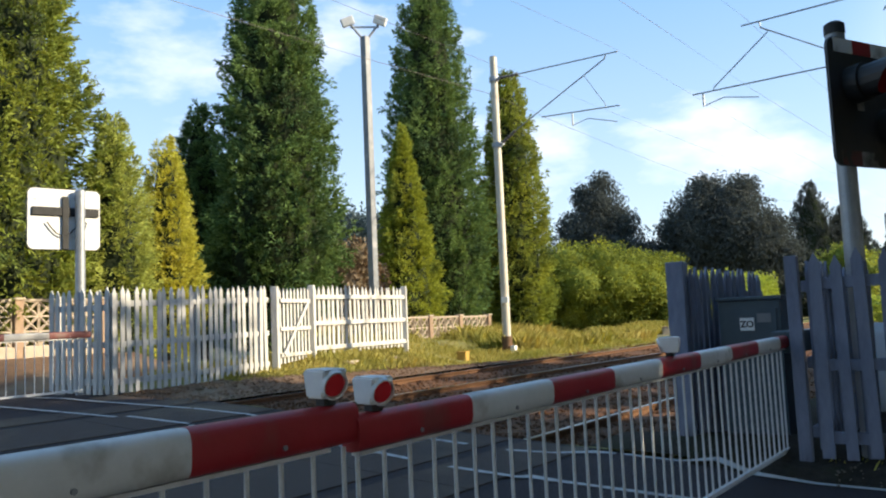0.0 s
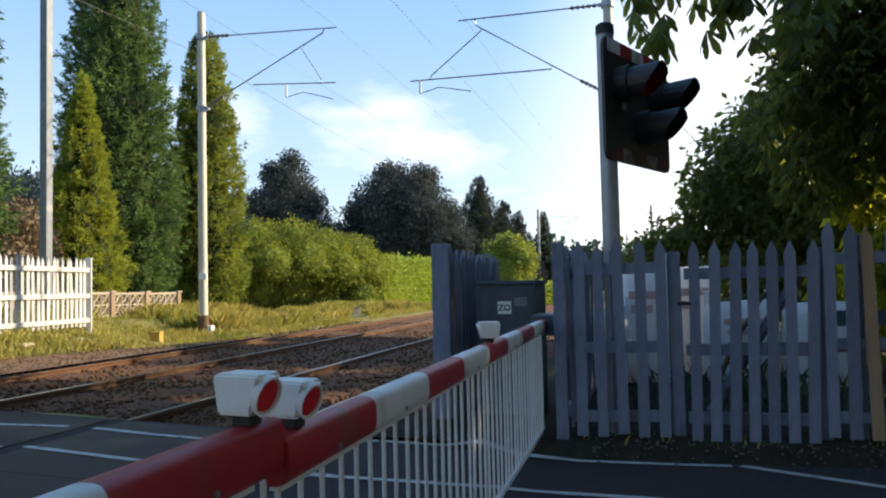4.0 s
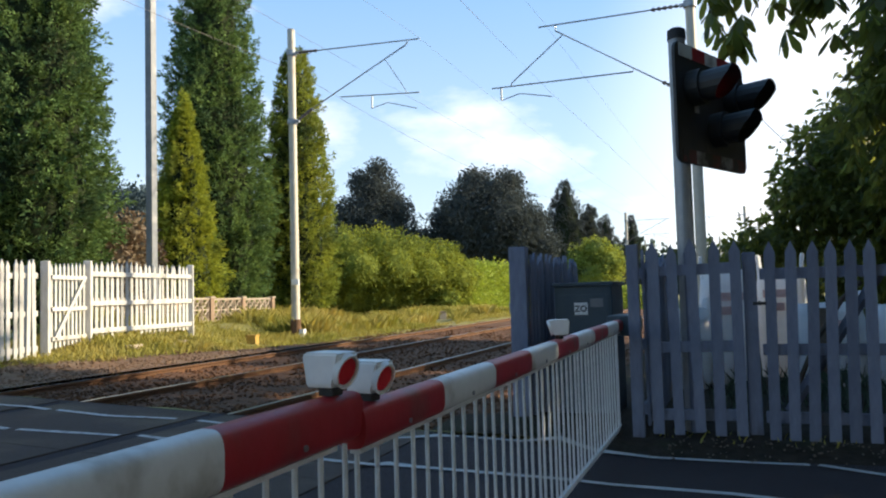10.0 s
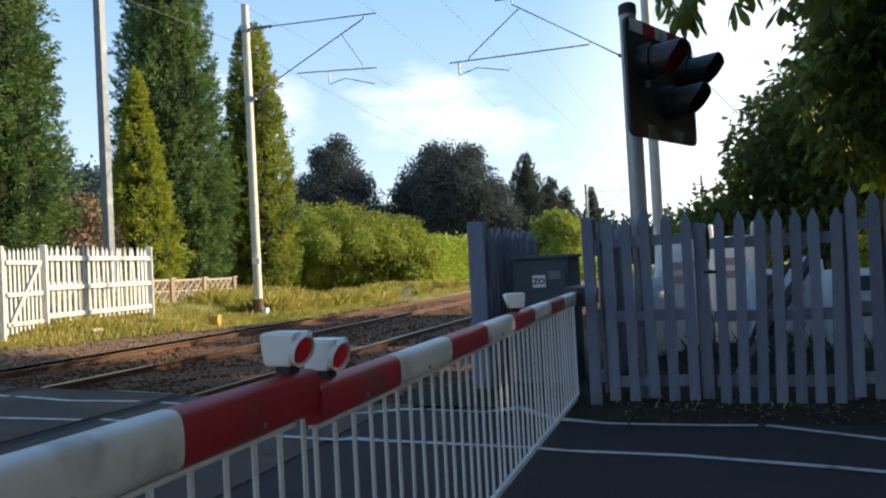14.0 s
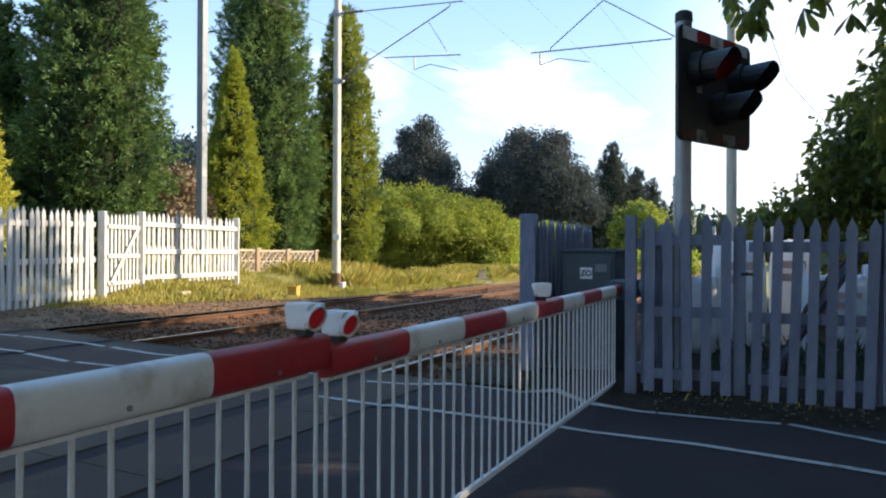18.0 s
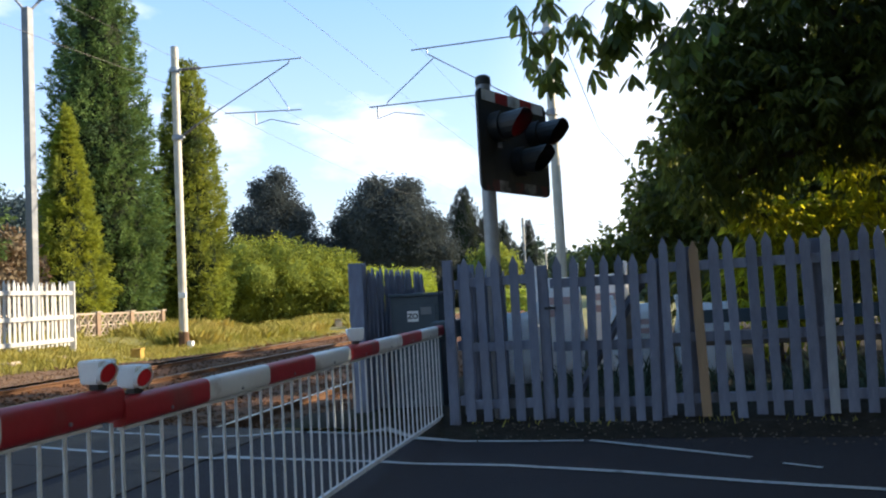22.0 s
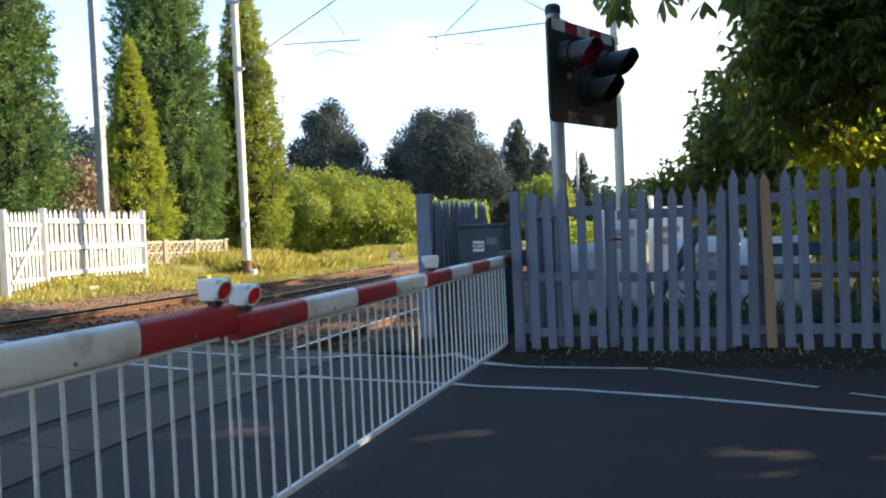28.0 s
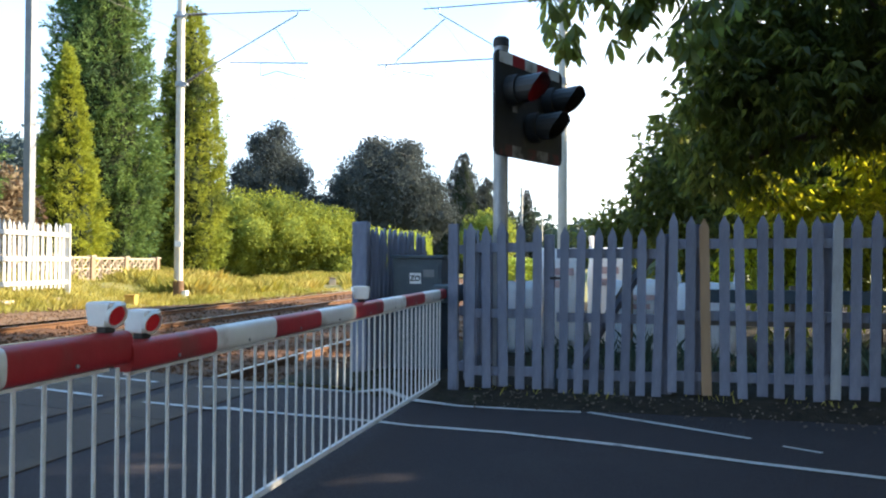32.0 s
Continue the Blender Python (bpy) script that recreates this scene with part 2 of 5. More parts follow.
BLACK = mat("black_board", (0.018, 0.018, 0.02), (0.03, 0.03, 0.03), 6, 0.5, stain=(0.06, 0.055, 0.05), stain_scale=5, stain_at=0.62)
CABINET = mat("cabinet_paint", (0.06, 0.085, 0.1), (0.045, 0.065, 0.08), 6, 0.55, stain=(0.1, 0.11, 0.11), stain_scale=3, stain_at=0.62)
LAMPBOX = mat("lamp_case", (0.78, 0.78, 0.76), (0.7, 0.7, 0.68), 8, 0.4, stain=(0.5, 0.48, 0.43), stain_scale=9, stain_at=0.63)
RUBBER = mat("black_rubber", (0.02, 0.02, 0.02), (0.035, 0.035, 0.035), 12, 0.7)
PLATE = mat("white_plate", (0.8, 0.8, 0.78), (0.74, 0.74, 0.72), 8, 0.4)
LENS = glass_lens("red_lens", (0.65, 0.025, 0.03))
LENSLIT = glass_lens("lit_red_lens", (1.0, 0.03, 0.05), 0.15)
AMBER = glass_lens("amber_lens", (0.35, 0.16, 0.02))
YELLOW = mat("yellow_box", (0.5, 0.3, 0.05), (0.34, 0.2, 0.045), 10, 0.6, stain=(0.25, 0.17, 0.06), stain_scale=6)
BRICK = mat("brick", (0.36, 0.25, 0.165), (0.28, 0.19, 0.125), 14, 0.9, bump=0.4, vary=0.2)
BLOCK = mat("screen_block", (0.47, 0.39, 0.3), (0.39, 0.31, 0.23), 10, 0.9, bump=0.4, vary=0.1)
BAGW = mat("bulk_bag", (0.86, 0.86, 0.86), (0.76, 0.76, 0.78), 6, 0.7, bump=0.5, bump_scale=10, leaf=0.35)
BARK = mat("bark", (0.13, 0.1, 0.075), (0.07, 0.055, 0.04), 12, 0.95, bump=0.9, stretch=(1, 1, 0.25))
WIRE = mat("wire", (0.12, 0.11, 0.1), (0.09, 0.08, 0.08), 20, 0.6, 0.4)
INSUL = mat("insulator", (0.16, 0.13, 0.12), (0.11, 0.09, 0.08), 8, 0.3)
# conifer stain: darker patches painted for the shaded gaps between plumes
L_DARK = mat("conifer_dark", (0.095, 0.165, 0.06), (0.145, 0.215, 0.068), 1.2, 0.85, spec=0.12, vary=0.55, leaf=0.25, stain=(0.065, 0.11, 0.05), stain_scale=0.75, stain_at=0.5)
L_PALE = mat("conifer_pale", (0.27, 0.32, 0.08), (0.38, 0.41, 0.11), 1.0, 0.85, spec=0.12, vary=0.45, leaf=0.3, stain=(0.15, 0.2, 0.05), stain_scale=1.0, stain_at=0.54)
L_GOLD = mat("conifer_gold", (0.38, 0.4, 0.055), (0.5, 0.48, 0.085), 1.0, 0.75, vary=0.35, leaf=0.3)
L_OLIVE = mat("conifer_olive", (0.18, 0.23, 0.048), (0.255, 0.29, 0.058), 1.0, 0.85, spec=0.12, vary=0.5, leaf=0.3, stain=(0.07, 0.105, 0.04), stain_scale=0.75, stain_at=0.52)
L_GOLD2 = mat("conifer_lime", (0.215, 0.265, 0.045), (0.3, 0.33, 0.055), 1.0, 0.85, spec=0.12, vary=0.5, leaf=0.3, stain=(0.11, 0.15, 0.04), stain_scale=1.0, stain_at=0.54)
L_HEDGE = mat("hedge_leaf", (0.165, 0.205, 0.04), (0.245, 0.275, 0.05), 1.0, 0.85, spec=0.12, vary=0.45, stain=(0.06, 0.09, 0.025), stain_scale=0.6, stain_at=0.52, leaf=0.3)
L_BRIGHT = mat("hedge_bright", (0.29, 0.36, 0.045), (0.36, 0.41, 0.055), 1.0, 0.6, vary=0.3, leaf=0.35)
# grey-blue cast coloured in for distance haze, kept dark for the backlit trees
L_HAZED = mat("hazed_dark_foliage", (0.058, 0.068, 0.066), (0.076, 0.086, 0.08), 1.0, 0.9, vary=0.22, leaf=0.2, spec=0.08)
L_CHEST = mat("chestnut_leaf", (0.06, 0.09, 0.024), (0.1, 0.125, 0.032), 1.0, 0.5, vary=0.45, leaf=0.6)
L_SAP = mat("sapling_leaf", (0.18, 0.24, 0.03), (0.26, 0.29, 0.04), 1.0, 0.5, vary=0.5, leaf=0.6)
# dark filler for conifer cores, standing in for shaded depth between sprays
L_CORE = mat("dark_crown_core", (0.035, 0.045, 0.022), (0.02, 0.026, 0.014), 6, 0.95, spec=0.05, bump=0.8)
# the blue in this green stands for haze over the hillside
L_HILL = mat("hazed_hillside_wood", (0.06, 0.085, 0.095), (0.08, 0.105, 0.11), 0.2, 0.9, spec=0.05, vary=0.25, leaf=0.1)
L_RED = mat("reddish_leaf", (0.18, 0.125, 0.08), (0.14, 0.11, 0.06), 1.0, 0.6, vary=0.4, leaf=0.25)
L_GRASS = mat("grass_blade", (0.185, 0.2, 0.03), (0.34, 0.285, 0.075), 0.6, 0.7, vary=0.35, leaf=0.3)
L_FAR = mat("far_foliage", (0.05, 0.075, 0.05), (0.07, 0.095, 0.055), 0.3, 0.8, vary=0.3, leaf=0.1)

# ---- mesh helpers ----


def part(name, bm, material, parent=None, label="", smooth=False):
    """Links a bmesh as one mesh object under a thing or part."""
    me = bpy.data.meshes.new(name)
    bm.to_mesh(me)
    bm.free()
    me.materials.append(material)
    if smooth:
        me.shade_smooth()
    ob = new(name, me)
    if parent:
        ob.parent = parent
    if label:
        ob["label"] = label
    return ob


def raw(name, verts, faces, material, parent=None, label="", smooth=False):
    me = bpy.data.meshes.new(name)
    me.from_pydata(verts, [], faces)
    me.materials.append(material)
    if smooth:
        me.shade_smooth()
    ob = new(name, me)
    if parent:
        ob.parent = parent
    if label:
        ob["label"] = label
    return ob


def thing(name, label, category, m=None, group="", kind=""):
    ob = new(name)
    ob.empty_display_size = 0.2
    if m:
        ob.matrix_world = m
    return tagged(ob, label, category, group, kind)


def box(bm, x0, x1, y0, y1, z0, z1, bevel=0.0):
    ret = bmesh.ops.create_cube(bm, size=1)
    bmesh.ops.transform(bm, matrix=Matrix.Translation(((x0 + x1) / 2, (y0 + y1) / 2, (z0 + z1) / 2)) @ Matrix.Diagonal((x1 - x0, y1 - y0, z1 - z0, 1)), verts=ret["verts"])
    if bevel:
        edges = list({e for v in ret["verts"] for e in v.link_edges})
        bmesh.ops.bevel(bm, geom=edges, offset=bevel, segments=2, affect="EDGES", profile=0.6)
    return bm


def cyl(bm, a, b, r0, r1=None, seg=10):
    a, b = Vector(a), Vector(b)
    d = b - a
    ret = bmesh.ops.create_cone(bm, cap_ends=True, segments=seg, radius1=r0, radius2=r0 if r1 is None else r1, depth=d.length)
    bmesh.ops.transform(bm, matrix=Matrix.Translation((a + b) / 2) @ d.to_track_quat("Z", "Y").to_matrix().to_4x4(), verts=ret["verts"])
    return bm


def tube(bm, pts, r, seg=8):
    """One bent tube swept along pts, mitred at its bends."""
    pts = [Vector(p) for p in pts]
    rings = []
    for i, p in enumerate(pts):
        way = pts[min(i + 1, len(pts) - 1)] - pts[max(i - 1, 0)]
        q = way.to_track_quat("Z", "Y")
        rings.append([bm.verts.new(p + q @ Vector((r * math.cos(2 * math.pi * k / seg), r * math.sin(2 * math.pi * k / seg), 0))) for k in range(seg)])
    for a, b in zip(rings, rings[1:]):
        twist = min(range(seg), key=lambda t: (b[t].co - a[0].co).length)
        for k in range(seg):
            bm.faces.new((a[k], a[(k + 1) % seg], b[(k + 1 + twist) % seg], b[(k + twist) % seg]))
    bm.faces.new(rings[0][::-1])
    bm.faces.new(rings[-1])
    return bm


def B():
    return bmesh.new()


def smooth01(v):
    v = min(1.0, max(0.0, v))
    return v * v * (3 - 2 * v)


# ---- ground heights ----


def road_z(x):
    """The road climbs gently over the canted tracks."""
    return 0.042 * min(9.5, max(0.0, 1.0 - x))


def rail_z(x):
    return 0.1 + 0.037 * (-1.5 - x)


def ground_z(x, y):
    z = road_z(x)
    if y > 7.6:
        z += 0.1 * smooth01((y - 7.6) / 0.3) * smooth01((x + 1.0) / 1.2)
        z -= 0.16 * smooth01((y - 14) / 5) * smooth01((-6 - x) / 3)
        z += 0.27 * math.exp(-(((x + 9.4) / 1.9) ** 2) - ((y - 13.4) / 3.8) ** 2) * smooth01((-6.9 - x) / 1.2)
        z += 0.44 * math.exp(-((x + 11.3) / 1.0) ** 2) * smooth01((y - 13.6) / 1.6) * (1 - smooth01((y - 22.5) / 2.5))
        z -= 0.2 * smooth01((x + 9.8) / 1.2) * smooth01((y - 13.0) / 2) * (1 - smooth01((y - 17.2) / 1.5)) * smooth01((-6.9 - x) / 0.8)
    return z

# ---- setting: ground, road, tracks ----


def sheet(name, xs, ys, height, material, label, category):
    verts = [(x, y, height(x, y)) for y in ys for x in xs]
    n = len(xs)
    faces = []
    for j in range(len(ys) - 1):
        for i in range(n - 1):
            faces.append((j * n + i, j * n + i + 1, (j + 1) * n + i + 1, (j + 1) * n + i))
    ob = raw(name, verts, faces, material, smooth=True)
    return tagged(ob, label, category, kind="structure")


def steps(*stops):
    """A run of coordinates: (start, end, step) pieces joined."""
    out = []
    for a, b, d in stops:
        n = max(1, round((b - a) / d))
        out += [a + (b - a) * i / n for i in range(n)]
    return out + [stops[-1][1]]


def ground_top(x, y):
    z = ground_z(x, y)
    if -7.4 < x < 0.2:
        z = rail_z(x) - 0.2 if (y > 8.0 or y < -4) else z - 0.06
    elif y < 7.62:
        z -= 0.06
    if y > 7.62:
        z += 0.05 * noise.noise(Vector((x * 0.9, y * 0.9, 0)))
    return z


sheet("ground", steps((-900, -120, 130), (-120, -30, 10), (-30, -14, 1.6), (-14, 10, 0.4), (10, 40, 5), (40, 900, 140)),
      steps((-900, -60, 140), (-60, -8, 6), (-8, 30, 0.5), (30, 60, 3), (60, 140, 10), (140, 1500, 170)), ground_top, TURF,
      "rough grass and soil ground beside the railway", "ground")


def road_top(x, y):
    return road_z(x) + 0.004 * noise.noise(Vector((x * 0.4, y * 0.4, 3)))


sheet("road", steps((-60, -10, 5), (-10, 8, 0.25), (8, 60, 4)), steps((-5.5, 7.7, 0.22)), road_top, ASPHALT,
      "worn dark tarmac road over the level crossing", "road")
sheet("verge", steps((0.2, 14, 0.3)), steps((7.3, 8.4, 0.1)), lambda x, y: 0.105 * smooth01((y - 7.35) / 0.35) + 0.02 * noise.noise(Vector((x * 3, y * 3, 1))) - 0.012, SOIL,
      "dark bare soil verge under the fence", "verge")


sheet("yard", steps((0.3, 15, 0.7)), steps((8.38, 24, 0.7)), lambda x, y: ground_top(x, y) + 0.03 + 0.02 * noise.noise(Vector((x, y, 9))), SOIL,
      "dark bare yard soil behind the fence", "yard")


sheet("machine_soil", steps((-0.75, 12.0, 0.3)), steps((7.62, 8.42, 0.2)), lambda x, y: max(ground_top(x, y), ground_z(x, y)) + 0.035 + 0.015 * noise.noise(Vector((x * 3, y * 3, 4))), SOIL,
      "dark trampled soil under the fence and round the machine", "soil")


def line_strip(name, pts, width, parent, label=""):
    """A painted line with slightly wavering edges along points on the road."""
    verts, faces = [], []
    rnd = random.Random(len(pts) * 7 + int(pts[0][0] * 10))
    dense = []
    for (x0, y0), (x1, y1) in zip(pts, pts[1:]):
        n = max(1, int(math.hypot(x1 - x0, y1 - y0) / 0.25))
        dense += [(x0 + (x1 - x0) * i / n, y0 + (y1 - y0) * i / n) for i in range(n)]
    dense.append(pts[-1])
    for i, (x, y) in enumerate(dense):
        a, b = dense[max(0, i - 1)], dense[min(len(dense) - 1, i + 1)]
        d = Vector((b[0] - a[0], b[1] - a[1])).normalized()
        w = width / 2 * rnd.uniform(0.88, 1.1)
        for s in (-1, 1):
            px, py = x - s * d.y * w, y + s * d.x * w
            verts.append((px, py, road_top(px, py) + (0.019 if px < -0.6 else 0.008) + (max(0, 0.1 * smooth01((py - 7.35) / 0.35)) if px > 0.4 else 0) * 0.9))
    for i in range(len(dense) - 1):
        faces.append((2 * i, 2 * i + 2, 2 * i + 3, 2 * i + 1))
    return raw(name, verts, faces, LINE, parent, label)


marks = thing("road_marking", "worn white painted edge and centre lines on the tarmac", "road marking", kind="structure")
for pts, w in (
    ([(-9.6, 6.5), (-7.85, 6.7), (-6.05, 7.06)], 0.09), ([(-6.0, 7.08), (-5.0, 7.15), (-4.7, 7.1)], 0.09), ([(-4.6, 7.12), (-3.9, 7.06), (-3.2, 7.2)], 0.09),
    ([(-2.95, 7.21), (-2.3, 7.14), (-1.75, 7.12)], 0.09), ([(-1.3, 7.1), (-0.9, 7.22), (-0.62, 7.5), (-0.46, 7.56)], 0.08),
    ([(-0.42, 7.57), (0.1, 7.58), (0.42, 7.56), (0.74, 7.42), (1.2, 7.35), (1.94, 7.33), (2.3, 7.34)], 0.085), ([(2.36, 7.35), (3.0, 6.98), (3.59, 6.63)], 0.085), ([(3.78, 6.44), (4.01, 6.3)], 0.06), ([(4.42, 6.06), (4.58, 5.98)], 0.05),
    ([(-9.6, 5.5), (-8.3, 5.72), (-6.15, 6.12)], 0.09), ([(-6.1, 6.24), (-5.0, 6.33)], 0.09), ([(-4.9, 6.28), (-4.2, 6.2)], 0.09), ([(-4.1, 6.22), (-3.1, 6.36)], 0.09),
    ([(-2.95, 6.43), (-2.4, 6.37), (-1.75, 6.3)], 0.09), ([(-1.3, 6.26), (-0.66, 6.27), (-0.6, 6.36), (0.74, 6.45), (1.78, 6.37), (2.69, 6.16), (3.51, 5.9), (4.22, 5.73), (4.74, 5.58), (6.5, 5.05)], 0.085),
    ([(-1.42, 3.08), (-0.5, 2.78)], 0.19), ([(-0.41, 2.75), (0.21, 2.73), (0.75, 2.73)], 0.19),
):
    line_strip("line", pts, w * 0.8, marks)

# crossing deck: a darker run of panels round the rails, with grooves at the rails
RAILS = (-1.5, -3.02, -5.0, -6.45)
deck = thing("crossing_deck", "weathered dark crossing panels between the rails", "crossing deck", kind="structure")
for x0, x1 in ((-1.42, -0.75), (-2.93, -1.59), (-4.91, -3.11), (-6.36, -5.09), (-7.1, -6.54)):
    for k in range(7):
        y0 = -5.2 + k * 1.83
        bm = B()
        box(bm, x0 + 0.004, x1 - 0.004, y0, y0 + 1.82, -0.06, 0.006, 0.004)
        for v in bm.verts:
            v.co.z += road_z(v.co.x) + 0.006
        part("panel", bm, PANEL, deck)


def rail_path(x, y):
    """The tracks bend a little westward far off."""
    return x - 0.0016 * max(0.0, y - 22.0) ** 2


def rail_run(x):
    verts, faces, prof = [], [], [(-0.07, -0.15), (-0.065, -0.135), (-0.012, -0.115), (-0.01, -0.045), (-0.035, -0.03), (-0.035, -0.004), (0.035, -0.004), (0.035, -0.03), (0.01, -0.045), (0.012, -0.115), (0.065, -0.135), (0.07, -0.15)]
    ys = steps((-30, 6, 6), (6, 22, 4), (22, 90, 3))
    for y in ys:
        for px, pz in prof:
            verts.append((rail_path(x, y) + px, y, rail_z(x) + pz))
    n = len(prof)
    for j in range(len(ys) - 1):
        for i in range(n):
            faces.append((j * n + i, j * n + (i + 1) % n, (j + 1) * n + (i + 1) % n, (j + 1) * n + i))
    t = thing("rail", "rusty steel running rail with a worn bright top", "rail", group="rails")
    raw("web", verts, faces, RUST, t)
    vt, ft = [], []
    for j, y in enumerate(ys):
        for s in (-0.03, 0.03):
            vt.append((rail_path(x, y) + s, y, rail_z(x)))
    for j in range(len(ys) - 1):
        ft.append((2 * j, 2 * j + 1, 2 * j + 3, 2 * j + 2))
    raw("rail_head", vt, ft, RAILTOP, t)


for x in RAILS:
    rail_run(x)

sheet("trackside_dirt", steps((-8.3, -6.5, 0.2)), steps((6.9, 17.5, 0.3)), lambda x, y: max(ground_top(x, y), ground_z(x, y) - 0.03) + 0.03 - 0.3 * smooth01((y - 9.5 - 6 * smooth01((x + 8.0) / 1.2)) / 1.5) * smooth01((-6.6 - x) / 0.6), DRY,
      "bare brown trackside dirt beside the far rail", "dirt")
sheet("roadside_bank", steps((-13.6, -9.62, 0.3)), steps((6.62, 10.0, 0.25)), lambda x, y: 0.4 + 0.02 * smooth01((y - 6.6) / 0.3) + 0.47 * smooth01((-9.7 - x) / 3.0) * smooth01((y - 6.5) / 0.9) + 0.03 * noise.noise(Vector((x * 1.5, y * 1.5, 6))), DRY,
      "bare brown bank rising to the garden wall", "bank")
# ballast bed and its stones
sheet("ballast_bed", steps((-7.7, 0.25, 0.4)), steps((7.75, 30, 0.6), (30, 90, 4)), lambda x, y: rail_z(x) - 0.085 - 0.1 * smooth01((x + 0.4) / 0.6) - 0.08 * smooth01((-6.9 - x) / 0.7) + 0.045 * noise.noise(Vector((x * 2, y * 2, 5))), BALLAST,
      "rust-brown stone ballast under both tracks", "ballast")
for v in bpy.data.objects["ballast_bed"].data.vertices:
    v.co.x = rail_path(v.co.x, v.co.y)


def stones(name, n, region, size, material, label):
    rnd = np.random.RandomState(5)
    base = np.array([(1, 0, 0), (-1, 0, 0), (0, 1, 0), (0, -1, 0), (0, 0, 1), (0, 0, -0.6)], float)
    tri = [(0, 2, 4), (2, 1, 4), (1, 3, 4), (3, 0, 4), (2, 0, 5), (1, 2, 5), (3, 1, 5), (0, 3, 5)]
    verts, faces = [], []
    for k in range(n):
        x, y, z = region(rnd)
        s = size * rnd.uniform(0.6, 1.4)
        q = Euler(rnd.uniform(0, 6.28, 3)).to_matrix()
        for b in base * (1 + rnd.uniform(-0.3, 0.3, (6, 3))):
            w = q @ Vector(b * s)
            verts.append((x + w.x, y + w.y, z + w.z * 0.7))
        faces += [tuple(6 * k + i for i in f) for f in tri]
    return tagged(raw(name, verts, faces, material), label, "stones", kind="stuff")


def stone_place(rnd):
    y = 7.9 + 18 * rnd.rand() ** 1.6
    x = rnd.uniform(-7.5, 0.0)
    return rail_path(x, y), y, rail_z(x) - 0.08 - 0.1 * smooth01((x + 0.4) / 0.6)


stones("ballast_stones", 9000, stone_place, 0.032, BALLAST, "loose rust-brown ballast stones between the rails")


def dirt_place(rnd):
    y = 7.4 + 10 * rnd.rand() ** 1.3
    x = rnd.uniform(-8.3, -6.55)
    return x, y, max(ground_top(x, y), ground_z(x, y) - 0.03) + 0.03 - 0.3 * smooth01((y - 9.5 - 6 * smooth01((x + 8.0) / 1.2)) / 1.5) * smooth01((-6.6 - x) / 0.6)


stones("dirt_stones", 2600, dirt_place, 0.03, DRY, "small stones and clods on the trackside dirt")


def litter_place(rnd):
    x = rnd.uniform(1.3, 8.5)
    y = 7.66 - abs(rnd.normal(0, 0.16)) * (1 + 0.5 * (x - 2.4 if x > 2.4 else 0))
    return x, y, max(ground_top(x, y), road_top(x, y)) + 0.1 * smooth01((y - 7.35) / 0.35) + 0.015


stones("leaf_litter", 420, litter_place, 0.012, SLEEPER, "dry leaf scraps and grit along the dark verge")

# ---- sleepers ----
sl_bm = B()
box(sl_bm, -1.25, 1.25, -0.12, 0.12, -0.16, 0.0, 0.012)
for v in sl_bm.verts:
    v.co.z -= 0.037 * v.co.x
sleeper0 = None
for cx in (-2.26, -5.72):
    for k in range(34):
        y = 8.3 + 0.68 * k
        m = pose(rail_path(cx, y), y, rail_z(cx) - 0.118, 0, 0, 0)
        if sleeper0 is None:
            sleeper0 = part("sleeper", sl_bm, SLEEPER)
            sleeper0.matrix_world = m
            tagged(sleeper0, "weathered sleeper half buried in the ballast", "sleeper", group="sleepers")
        else:
            copy_thing(sleeper0, m)

# ---- picket fences ----


def picket_mesh(w, h, d, tip):
    bm = B()
    prof = [(-w / 2, 0), (w / 2, 0), (w / 2, h - tip), (0, h), (-w / 2, h - tip)]
    lo = [bm.verts.new((x, -d / 2, z)) for x, z in prof]
    hi = [bm.verts.new((x, d / 2, z)) for x, z in prof]
    bm.faces.new(lo)
    bm.faces.new(hi[::-1])
    for i in range(5):
        j = (i + 1) % 5
        bm.faces.new((lo[j], lo[i], hi[i], hi[j]))
    bm.normal_update()
    return bm


def data_of(bm, name, *mats):
    me = bpy.data.meshes.new(name)
    bm.to_mesh(me)
    bm.free()
    for m in mats:
        me.materials.append(m)
    return me


def child(name, me, parent, m, label=""):
    ob = new(name, me)
    ob.parent = parent
    ob.matrix_basis = m
    if label:
        ob["label"] = label
    return ob


